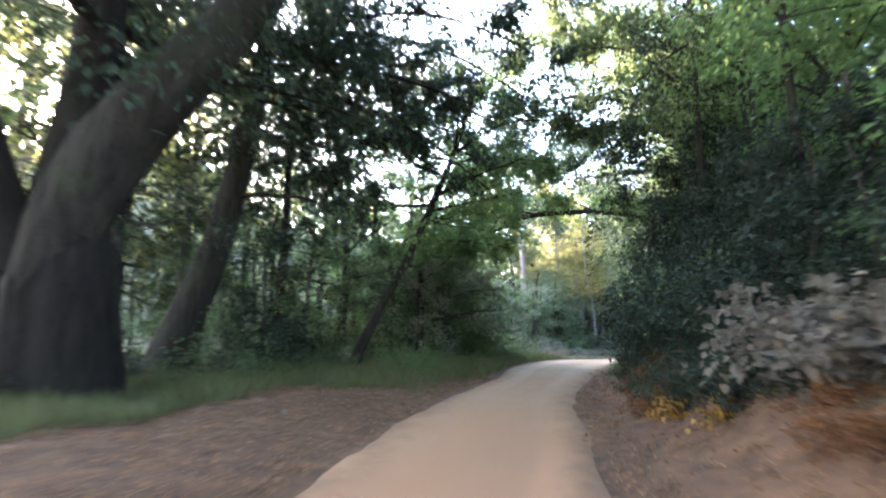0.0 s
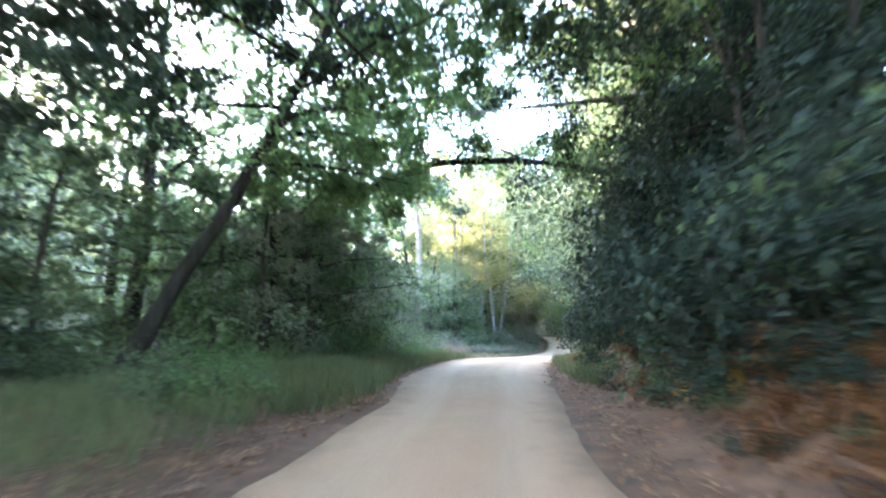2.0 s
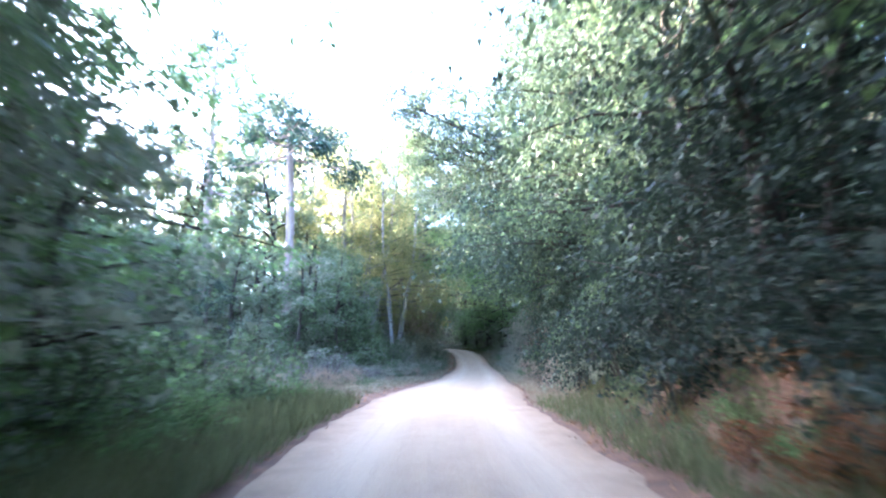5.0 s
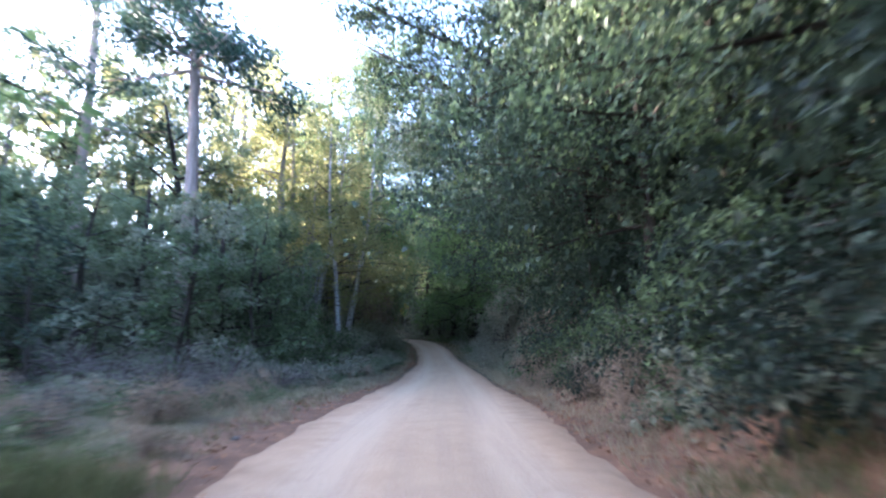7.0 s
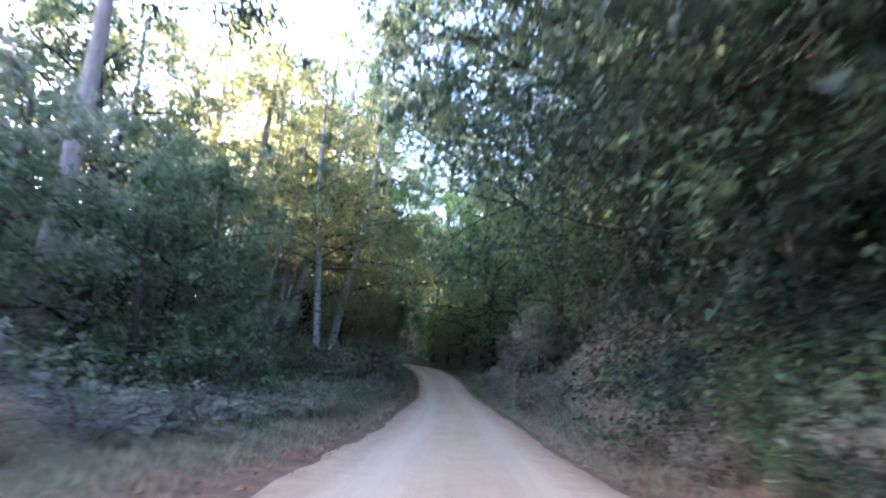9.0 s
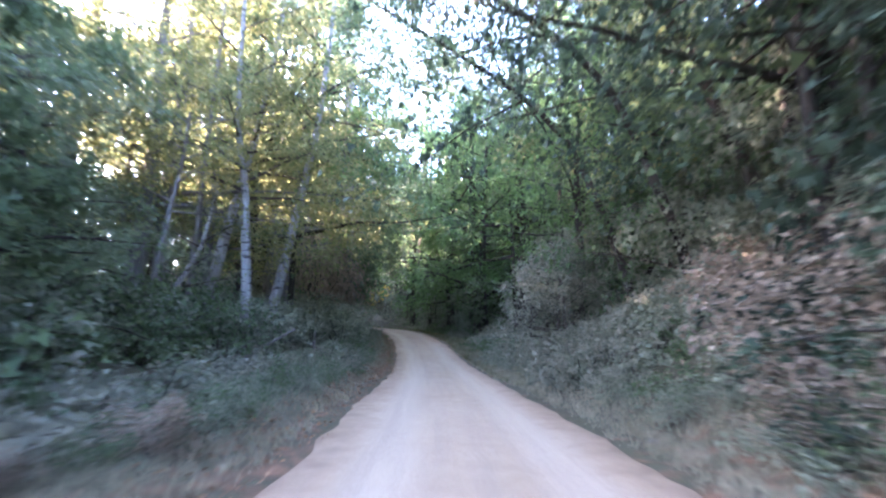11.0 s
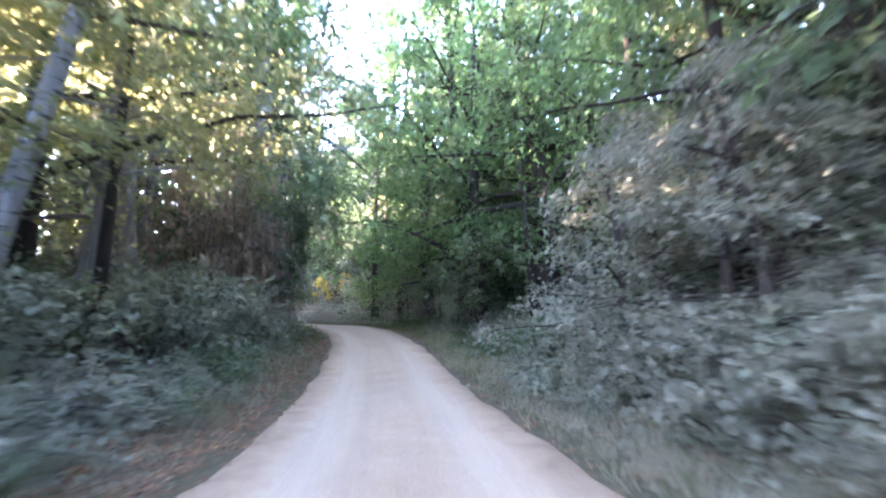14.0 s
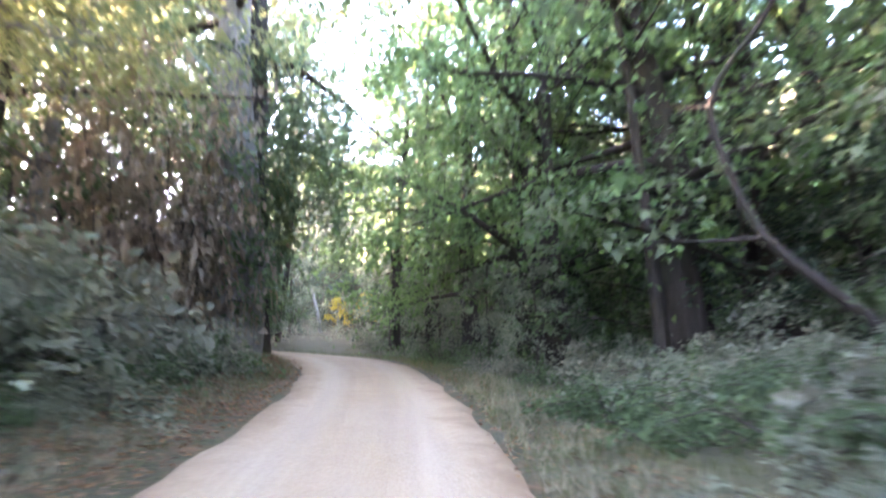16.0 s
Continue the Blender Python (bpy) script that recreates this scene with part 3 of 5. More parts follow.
# a pair of dark leaning trunks just behind it, with sagging evergreen boughs
leaner = make_tree("leaning_tree", "dark leaning trunk with sagging evergreen boughs", [(-8.5, 15.2, 0.0), (-7.9, 15.5, 2.0), (-7.38, 15.76, 4.1), (-7.0, 15.92, 6.3), (-6.7, 16.05, 9.0), (-6.4, 16.2, 12.0), (-6.1, 16.4, 16.0)],
          0.42, 0.22, B_DARK, M_DARK, 21, limbs=14, first=0.62, reach=4.8, lift=0.05, subs=8, per=18, size=0.3, wide=0.62, droop=0.9, sag=-0.22)
make_tree("leaning_tree", "slender dark leaning trunk", [(-7.9, 15.7, 0.0), (-7.65, 15.85, 2.0), (-7.15, 16.1, 4.0), (-6.8, 16.2, 6.4), (-6.5, 16.5, 9.5), (-6.6, 16.8, 13.0)],
          0.27, 0.12, B_DARK, M_DARK, 22, limbs=8, first=0.55, reach=3.2, lift=0.1, subs=6, per=16, droop=0.6, sag=-0.2)
add_bough(leaner, [(-6.65, 16.1, 9.5), (-4.6, 16.5, 10.0), (-2.0, 17.2, 9.4), (0.2, 17.8, 8.2), (1.8, 18.2, 7.0)], 0.11, M_DARK, 211, 10)
add_bough(leaner, [(-6.5, 16.2, 11.5), (-4.0, 16.8, 12.6), (-0.5, 17.6, 12.6), (2.4, 18.4, 11.6), (4.4, 19.0, 10.4)], 0.12, M_DARK, 212, 12, 2.6)
add_bough(leaner, [(-6.3, 16.3, 13.2), (-4.0, 15.4, 14.6), (-1.0, 14.8, 14.8), (2.0, 14.6, 14.2), (4.5, 14.8, 13.0)], 0.12, M_DARK, 213, 12, 2.6)
add_bough(leaner, [(-6.4, 16.2, 12.0), (-3.0, 19.6, 13.4), (0.5, 22.6, 13.0), (4.0, 24.6, 11.8), (6.8, 25.8, 10.4)], 0.12, M_DARK, 214, 14, 2.8)
add_bough(leaner, [(-6.6, 16.1, 10.2), (-4.0, 19.2, 11.0), (-1.0, 21.6, 10.6), (1.8, 23.2, 9.4)], 0.1, M_DARK, 215, 12, 2.4)
add_bough(leaner, [(-6.6, 16.1, 9.8), (-4.5, 17.6, 9.7), (-2.2, 19.2, 9.3), (-0.2, 20.4, 8.6)], 0.1, M_DARK, 216, 12, 2.0, 0.17, 26)
add_bough(leaner, [(-6.5, 16.2, 10.8), (-4.0, 16.0, 10.8), (-1.5, 15.8, 10.2), (1.0, 16.0, 9.4)], 0.1, M_DARK, 217, 12, 2.0, 0.17, 26)
add_bough(leaner, [(-6.5, 16.2, 11.6), (-3.6, 18.4, 11.8), (-0.6, 20.2, 11.4), (2.0, 21.4, 10.6)], 0.1, M_DARK, 218, 12, 2.2, 0.17, 26)
add_bough(leaner, [(-6.4, 16.2, 12.4), (-4.0, 13.6, 13.4), (-1.2, 11.6, 13.4), (1.6, 10.4, 12.4)], 0.1, M_DARK, 219, 12, 2.4, 0.17, 26)
add_bough(leaner, [(-6.6, 16.1, 8.4), (-5.4, 18.4, 8.2), (-4.0, 20.4, 7.4), (-2.6, 22.0, 6.4)], 0.09, M_DARK, 220, 12, 2.0, 0.17, 26)
add_bough(leaner, [(-6.4, 16.2, 11.2), (-3.5, 15.2, 11.9), (-0.8, 14.8, 12.0), (1.8, 15.0, 11.4), (3.6, 15.4, 10.6)], 0.1, M_DARK, 222, 14, 2.2, 0.17, 26)
# the slanting tree over the left verge
slanting = make_tree("slanting_tree", "slanting thin tree reaching over the track", [(-3.5, 20.0, 0.1), (-2.9, 20.0, 1.4), (-2.3, 20.0, 2.7), (-1.5, 19.95, 4.2), (-0.45, 20.0, 6.7), (0.5, 20.2, 9.2), (1.2, 20.4, 11.6)],
          0.21, 0.1, B_DARK, M_FRESH, 23, limbs=15, first=0.56, reach=4.2, lift=0.05, subs=6, per=17, size=0.19, droop=0.4)
add_bough(slanting, [(0.5, 20.2, 9.2), (2.2, 19.8, 10.3), (4.2, 19.5, 10.5), (6.2, 19.4, 9.8)], 0.06, M_GREEN, 231, 14, 2.0, 0.17)
add_bough(slanting, [(-0.2, 20.0, 7.3), (1.6, 19.6, 8.3), (3.2, 19.2, 8.5), (4.6, 19.0, 8.0)], 0.05, M_FRESH, 232, 12, 1.7, 0.16)
add_bough(slanting, [(1.0, 20.3, 11.0), (2.6, 18.8, 12.6), (4.4, 17.4, 13.2), (6.0, 16.4, 12.8)], 0.06, M_GREEN, 233, 14, 2.2, 0.17)
add_bough(slanting, [(-1.2, 20.0, 5.0), (0.2, 21.0, 5.6), (1.6, 22.0, 5.6), (2.8, 22.8, 5.0)], 0.05, M_FRESH, 234, 12, 1.8, 0.15, 24)
add_bough(slanting, [(-0.8, 20.0, 6.0), (0.6, 21.6, 7.0), (2.0, 23.0, 7.4), (3.4, 24.2, 7.0)], 0.05, M_FRESH, 235, 12, 1.9, 0.15, 24)
# a thin trunk that bends right across above the track
arching = make_tree("arching_tree", "thin trunk arching high across the track", [(-2.4, 25.4, 0.1), (-1.7, 25.7, 1.3), (-0.9, 25.9, 2.7), (1.0, 26.3, 5.8), (2.7, 26.5, 7.2), (4.7, 26.4, 8.1), (7.6, 25.4, 8.15), (9.7, 24.0, 7.6), (10.8, 22.8, 6.8)],
          0.2, 0.09, B_DARK, M_FRESH, 24, limbs=20, first=0.2, reach=2.8, lift=0.1, subs=6, per=16, size=0.17, droop=0.6)
add_bough(arching, [(1.0, 26.3, 5.8), (1.2, 25.9, 8.0), (2.4, 25.3, 9.8), (4.6, 24.9, 10.6)], 0.06, M_FRESH, 241, 14, 2.0, 0.16, 26)
add_bough(arching, [(2.7, 26.5, 7.2), (4.2, 27.0, 9.6), (6.0, 27.4, 11.2), (8.2, 27.2, 11.8)], 0.06, M_GREEN, 243, 14, 1.8, 0.16, 24)
# tall grey trunk on the bank
tall = make_tree("tall_tree", "tall straight grey trunk rising from the bank", [(12.2, 20.5, float(height(12.2, 20.5))), (11.8, 20.8, 6.0), (11.1, 21.2, 10.2), (10.76, 21.4, 13.8), (10.5, 21.5, 18.5)],
          0.34, 0.18, B_GREY, M_GREEN, 25, limbs=16, first=0.4, reach=6.0, lift=0.1, subs=8, per=16, size=0.2, droop=0.5)
add_bough(tall, [(11.1, 21.2, 10.4), (9.4, 20.8, 10.7), (7.4, 20.4, 10.6), (5.4, 20.2, 10.0)], 0.08, M_GREEN, 251, 9, 2.0, 0.18)
add_bough(tall, [(10.9, 21.3, 13.0), (8.6, 20.6, 14.3), (6.0, 19.8, 14.5), (3.6, 19.2, 13.8)], 0.1, M_GREEN, 252, 11, 2.4, 0.18)
add_bough(tall, [(11.0, 21.3, 11.8), (9.6, 23.2, 12.2), (7.6, 25.4, 12.0), (5.2, 27.2, 11.2)], 0.09, M_GREEN, 253, 12, 2.2, 0.17)
add_bough(tall, [(10.8, 21.4, 15.5), (9.0, 19.0, 17.0), (6.8, 16.6, 17.2), (4.6, 14.6, 16.4)], 0.09, M_GREEN, 254, 12, 2.4, 0.17)
add_bough(tall, [(11.0, 21.3, 11.2), (9.0, 21.0, 12.0), (6.6, 20.6, 12.2), (4.2, 20.0, 11.6), (2.4, 19.8, 11.0)], 0.09, M_GREEN, 255, 14, 2.2, 0.16, 26)
add_bough(tall, [(10.9, 21.3, 12.4), (8.8, 19.0, 13.0), (6.4, 17.4, 12.6), (4.2, 16.4, 11.8)], 0.09, M_GREEN, 256, 14, 2.2, 0.16, 26)
for n, (pts, r) in enumerate((([(8.3, 12.3, 2.5), (8.27, 12.27, 6.2), (8.27, 12.28, 8.3), (8.1, 12.4, 11.5)], 0.09), ([(8.75, 13.1, 2.6), (8.7, 13.2, 6.4), (8.6, 13.3, 10.7), (8.4, 13.5, 13.0)], 0.08),
                             ([(9.2, 9.0, 2.8), (8.6, 9.4, 5.2), (8.13, 9.7, 7.0), (7.6, 10.1, 8.8)], 0.11), ([(9.8, 15.6, 3.0), (9.6, 15.6, 7.0), (9.9, 15.4, 12.0)], 0.07))):
    pts[0] = (pts[0][0], pts[0][1], float(height(pts[0][0], pts[0][1])))
    make_tree("thin_tree", "thin dark stem with light green leaves on the bank", pts, r, r * 0.45, B_DARK, M_FRESH, 30 + n, limbs=9, first=0.45, reach=2.4, subs=5, per=14, size=0.15, group="thin trees on the bank")


def pine(label, pts, r0, r1, seed, first, limbs, reach, lift=0.05):
    return make_tree("pine_tree", label, pts, r0, r1, B_PINE, M_NEEDLE, seed, limbs=limbs, first=first, reach=reach, lift=lift, subs=7, per=16, size=0.38, wide=0.28,
                     droop=0.0, spread=0.3, sag=0.08, flare=1.1, category="pine")


pine("tall pine with bare pinkish trunk and sparse top", [foot(4.3, 59.0), (4.1, 59.1, 7.0), (4.03, 59.1, 9.6), (3.88, 59.1, 15.4), (3.6, 59.06, 21.2), (3.5, 59.0, 25.0)], 0.34, 0.15, 41, 0.5, 16, 3.4)
pine("pine with bare grey trunk and flat crown", [foot(9.0, 52.3), (8.95, 52.3, 7.0), (8.83, 52.3, 10.7), (8.55, 52.3, 14.6), (8.5, 52.3, 17.4)], 0.3, 0.16, 42, 0.7, 18, 3.8, -0.3)
pine("slender far pine above the trees", [foot(28.6, 79.8), (28.4, 79.8, 14.0), (28.2, 79.6, 24.0), (28.6, 79.4, 31.0)], 0.34, 0.1, 43, 0.62, 18, 2.4)

# birches by the left verge further on
birch = make_tree("birch_tree", "leaning birch with pale banded bark", [foot(20.75, 64.1), (21.0, 64.0, 2.6), (21.57, 63.93, 6.1), (22.0, 63.86, 8.8), (22.25, 63.8, 10.7), (22.5, 63.8, 14.0), (22.8, 63.9, 19.5), (23.1, 64.0, 23.5)],
          0.25, 0.06, B_BIRCH, M_SUNLIT, 51, limbs=20, first=0.34, reach=4.2, lift=0.1, subs=7, per=18, size=0.15, droop=0.6, category="birch", flare=1.1, limb_bark=B_TWIG)
add_bough(birch, [(22.1, 63.85, 9.4), (24.0, 64.8, 10.4), (26.0, 66.0, 10.4), (27.6, 67.0, 9.4)], 0.06, M_FRESH, 511, 12, 2.2, 0.15)
add_bough(birch, [(22.4, 63.8, 12.6), (24.4, 65.0, 13.8), (26.4, 66.4, 13.6), (28.0, 67.6, 12.6)], 0.06, M_FRESH, 512, 12, 2.4, 0.15)
make_tree("birch_tree", "upright birch with pale banded bark and low fork", [foot(19.5, 61.6), (19.35, 61.6, 3.0), (19.1, 61.6, 5.5), (18.9, 61.6, 7.2), (18.5, 61.6, 9.2), (18.3, 61.6, 13.0), (18.2, 61.5, 17.5)],
          0.22, 0.06, B_BIRCH, M_SUNLIT, 52, limbs=18, first=0.4, reach=3.8, lift=0.2, subs=7, per=18, size=0.15, droop=0.6, category="birch", flare=1.1, limb_bark=B_TWIG)
make_tree("birch_tree", "birch leaning away from the track", [foot(18.2, 64.7), (18.87, 64.62, 5.35), (19.24, 64.62, 7.4), (19.68, 64.6, 10.0), (20.1, 64.6, 13.0), (20.6, 64.6, 19.0), (20.9, 64.6, 23.0)],
          0.24, 0.06, B_BIRCH, M_SUNLIT, 53, limbs=18, first=0.42, reach=3.8, lift=0.2, subs=7, per=18, size=0.15, droop=0.6, category="birch", flare=1.1, limb_bark=B_TWIG)
make_tree("birch_tree", "young birch slanting among the brambles", [foot(16.3, 62.4), (16.85, 62.45, 2.2), (17.2, 62.5, 3.1), (17.8, 62.6, 4.5), (18.2, 62.8, 7.0)],
          0.13, 0.06, B_BIRCH, M_HALF, 54, limbs=8, first=0.4, reach=1.8, subs=5, per=12, size=0.12, category="birch", flare=1.1, limb_bark=B_TWIG)
for n, (x, y, dx, h) in enumerate(((17.6, 63.0, 0.1, 15.0), (16.2, 61.0, 0.5, 9.0), (15.2, 66.0, -0.2, 14.0))):
    make_tree("thin_tree", "thin pale stem among the roadside shrubs", [foot(x, y), (x + dx * 0.3, y, h * 0.4), (x + dx, y + 0.2, h * 0.75), (x + dx * 1.2, y, h)],
              0.11, 0.05, B_GREY, M_SUNLIT if n % 2 else M_GREEN, 60 + n, limbs=10, first=0.5, reach=2.6, subs=5, per=14, size=0.14, droop=0.5, group="thin stems by the bend")


def ivy_tree():
    """The great tree at the bend: bare weathered bark above, ivy below."""
    x, y = 29.0, 75.8
    ob = make_tree("ivy_tree", "great old tree with weathered grey bark and ivy", [foot(x, y), (29.2, 75.7, 4.3), (28.85, 75.7, 7.5), (28.5, 75.7, 10.4), (28.3, 75.7, 13.6), (28.2, 75.7, 19.0), (28.4, 75.8, 25.0)],
                   0.95, 0.2, B_OLD, M_GREEN, 71, limbs=24, first=0.6, reach=6.0, lift=0.0, subs=7, per=15, size=0.19, droop=0.9, sag=-0.3, sides=18, limb_bark=B_DARK)
    g = np.random.default_rng(72)
    n = 9000
    a, zz = g.random(n) * 2 * np.pi, 0.6 + g.random(n) ** 0.8 * 9.4
    lean = np.interp(zz, [0, 4.3, 7.5, 10.4], [0.1, 0.2, -0.15, -0.5])
    r = 1.0 - zz * 0.03 + g.random(n) * 0.55 * (1 + 0.6 * np.sin(zz * 2 + a * 2)) + 0.25 * np.cos(a - 0.2)
    pos = np.stack([lean + np.cos(a) * r, np.sin(a) * r - 0.05, zz], 1)
    ax = unit(np.stack([np.cos(a) * 0.5, np.sin(a) * 0.5, np.full(n, -0.8)], 1) + g.normal(0, 0.3, (n, 3)))
    no = unit(np.stack([np.cos(a), np.sin(a), np.full(n, 0.6)], 1) + g.normal(0, 0.3, (n, 3)))
    keep = (zz < 6.9 + 1.4 * np.sin(a * 1.0 - 0.6) + g.normal(0, 0.5, n))
    v, f = blades(pos[keep], ax[keep], no[keep], 0.16 * (0.6 + 0.8 * g.random(keep.sum())), 0.9)
    tagged(part("ivy", raw_mesh("ivy", v, f, M_GREEN, False), ob, "dark hanging ivy"), kind="stuff")
    # curtains of ivy that hang from low boughs towards the track
    m = 120
    a, top = g.uniform(-1.2, 0.8, m), g.uniform(5.0, 10.0, m)
    out = 0.9 + 2.6 * g.random(m)
    start = np.stack([np.cos(a) * out + 0.3, np.sin(a) * out * 0.8, top], 1)
    v, f = leaves_on(start, np.tile([0.05, 0.0, -1.0], (m, 1)), 1.2 + 2.2 * g.random(m), 34, 0.15, 0.85, 0.1, 0.1, g)
    tagged(part("ivy", raw_mesh("ivy", v, f, M_GREEN, False), ob, "hanging ivy curtains"), kind="stuff")


ivy_tree()
make_tree("dark_tree", "dark trunk close behind the ivy tree", [foot(30.2, 76.6), (29.9, 76.5, 4.5), (29.5, 76.5, 10.0), (29.1, 76.6, 14.7), (29.0, 76.7, 19.0)], 0.42, 0.25, B_DARK, M_DARK, 73, limbs=10, first=0.45, reach=3.4, subs=6, per=15, droop=0.8, sag=-0.25)
make_tree("dark_tree", "stout dark trunk in the undergrowth", [foot(38.4, 67.3), (38.3, 67.1, 4.4), (38.4, 67.0, 6.8), (38.1, 67.4, 10.2), (37.8, 67.6, 15.0), (37.6, 67.8, 21.0)], 0.55, 0.2, B_DARK, M_FRESH, 74, limbs=26, first=0.28, reach=6.0, lift=0.0, subs=8, per=20, size=0.19, droop=0.5)
make_tree("dark_tree", "dark stump-like trunk under low boughs", [foot(37.6, 71.9), (37.58, 71.76, 3.85), (37.5, 71.8, 6.0), (37.2, 72.0, 12.0), (37.0, 72.0, 19.0)], 0.45, 0.15, B_DARK, M_FRESH, 75, limbs=26, first=0.22, reach=5.8, lift=0.0, subs=8, per=20, size=0.19, droop=0.5)
make_tree("thin_tree", "thin dark trunk beside a stouter one", [foot(37.2, 66.9), (37.0, 66.9, 5.0), (36.9, 67.0, 9.0), (36.7, 67.2, 13.0)], 0.14, 0.08, B_DARK, M_GREEN, 76, limbs=9, first=0.6, reach=3.0, subs=5, per=14, size=0.15)


# trees on the bank that lean out over the track
for n, (s, foliage) in enumerate(((47.0, M_DARK), (50.5, M_GREEN), (53.5, M_GREEN), (56.0, M_HALF), (59.5, M_GREEN), (63.0, M_GREEN))):
    (x0, y0), (x1, y1), (x2, y2), (x3, y3) = verge(s, 5.4), verge(s + 0.5, 4.4), verge(s + 0.9, 2.0), verge(s + 1.8, -2.2)
    z0 = float(height(x0, y0))
    make_tree("leaning_tree", "dark-stemmed leafy tree leaning out over the track", [(x0, y0, z0), (x1, y1, z0 + 4.0), (x2, y2, z0 + 8.5), (x3, y3, z0 + 14.0)], 0.15, 0.05, B_DARK, foliage, 91 + n,
              limbs=22, first=0.34, reach=4.6, lift=0.1, subs=7, per=22, size=0.165, droop=0.6, sag=-0.18, group="trees leaning over the track")


def crooked_tree():
    ob = root("crooked_tree", foot(35.9, 61.9), "crooked bare dark branch rising from the thicket", "tree")
    b = np.array(ob.location)
    runs = (([(35.9, 61.9, b[2] - 0.2), (35.48, 62.82, 2.55), (35.18, 63.54, 3.55), (35.04, 63.84, 4.73), (34.96, 63.98, 5.92), (35.17, 63.55, 6.76), (35.44, 62.93, 7.58), (35.6, 62.5, 9.5)], 0.10, 0.04),
            ([(35.17, 63.57, 3.5), (34.8, 64.2, 3.53), (34.35, 64.96, 3.63)], 0.045, 0.015), ([(34.97, 63.97, 5.9), (34.6, 64.5, 6.1), (34.2, 65.2, 6.6)], 0.03, 0.01))
    for n, (pts, a, c) in enumerate(runs):
        p = resample(np.array(pts) - b, 0.3)
        v, f = tube(p, np.linspace(a, c, len(p)), 8, 0.12, n)
        part("trunk" if n == 0 else "limb", raw_mesh("limb", v, f, B_DARK), ob)


crooked_tree()


def golden_sapling(x, y, h, seed):
    make_tree("sapling", "small sapling with sunlit golden leaves", [foot(x, y), (x + 0.1, y, float(height(x, y)) + h * 0.5), (x, y, float(height(x, y)) + h)], 0.04, 0.012, B_BIRCH, M_GOLD, seed,
              limbs=9, first=0.3, reach=h * 0.35, lift=0.5, subs=4, per=6, size=0.2, group="golden saplings at the bend")


golden_sapling(39.9, 97.2, 2.6, 81)
golden_sapling(42.0, 96.5, 2.8, 82)
p = np.array([foot(38.5, 96.6), (38.2, 96.8, float(height(38.5, 96.6)) + 1.5), (37.7, 97.1, float(height(38.5, 96.6)) + 3.4)])
v, f = tube(resample(p - p[0], 0.4), np.linspace(0.14, 0.1, len(resample(p - p[0], 0.4))), 10, 0.08, 2)
pole = new("birch_pole", raw_mesh("birch_pole", v, f, B_BIRCH))
pole.location = p[0]
tagged(pole, "leaning bare white birch pole at the bend", "tree trunk")

# a dead branch that lies on the brambles, and a short stub of a trunk
for name, label, pts, r in (("fallen_branch", "pale dead branch lying among the brambles", [(18.3, 58.9, 0.1), (18.9, 58.66, 0.5), (19.6, 58.36, 1.0), (20.3, 58.1, 1.45)], 0.06), ("tree_stump", "short pale broken stem among the brambles", [(21.55, 59.8, 0.1), (21.5, 59.75, 0.8), (21.48, 59.72, 1.45)], 0.05)):
    p = resample(np.array(pts), 0.2)
    v, f = tube(p - p[0], np.linspace(r, r * 0.55, len(p)), 8, 0.25, 6)
    ob = new(name, raw_mesh(name, v, f, B_OLD))
    ob.location = p[0]
    tagged(ob, label, "branch" if name == "fallen_branch" else "stump")

# ---- planting ----
SHRUBS = [make_shrub("shrub", "dense leafy green shrub beside the track", 101, M_GREEN, 2.6, 1.6, subs=5, per=11, size=0.165),
          make_shrub("shrub", "dense leafy green shrub with drooping sprays", 102, M_FRESH, 2.8, 1.5, subs=5, per=14, size=0.15, droop=0.7),
          make_shrub("shrub", "evergreen shrub with leaves darkened for deep shade", 103, M_SHADED, 2.8, 1.7, subs=5, per=14, size=0.16),
          make_shrub("shrub", "large-leaved shrub grey with road dust", 104, M_DUSTY, 2.3, 1.5, subs=6, per=9, size=0.21, leaf=0.8, oval=True),
          make_shrub("shrub", "leafy shrub lightly greyed with dust", 105, M_HALF, 2.5, 1.6, subs=5, per=11, size=0.165),
          make_shrub("shrub", "withered brown shrub hung with dead leaves", 106, M_BROWN, 2.8, 1.5, subs=7, per=18, size=0.15),
          make_shrub("dry_bush", "pale dry twiggy bush with faded seed heads", 107, M_PALE, 1.5, 1.3, stems=26, subs=6, per=16, size=0.06, leaf=0.35, droop=-0.4, arch=0.1)]
BRAMBLES = [make_shrub("bramble", "low bramble mound with dusty leaves", 111, M_HALF, 1.1, 1.3, subs=5, per=14, size=0.115, leaf=0.8, arch=1.4, category="bramble"),
            make_shrub("bramble", "low bramble mound grey with road dust", 112, M_DUSTY, 1.0, 1.3, subs=5, per=15, size=0.112, leaf=0.8, arch=1.4, category="bramble"),
            make_shrub("bramble", "low green bramble mound", 113, M_GREEN, 1.1, 1.3, subs=5, per=13, size=0.115, leaf=0.8, arch=1.4, category="bramble")]
SHRUBS.append(make_shrub("shrub", "large-leaved tawny shrub dulled with road dust", 108, M_TAWNY, 2.3, 1.5, subs=6, per=9, size=0.21, leaf=0.8, oval=True))
SHRUBS.append(make_shrub("shrub", "low shrub of large amber withered leaves on the bank", 109, M_AMBER, 1.6, 1.4, stems=10, subs=4, per=7, size=0.26, leaf=0.75, oval=True))
SHRUBS.append(make_shrub("bracken", "low clump of withered rust-brown bracken on the bank", 110, M_RUST, 1.2, 1.4, stems=16, subs=5, per=15, size=0.13, leaf=0.5, arch=1.3, category="fern"))
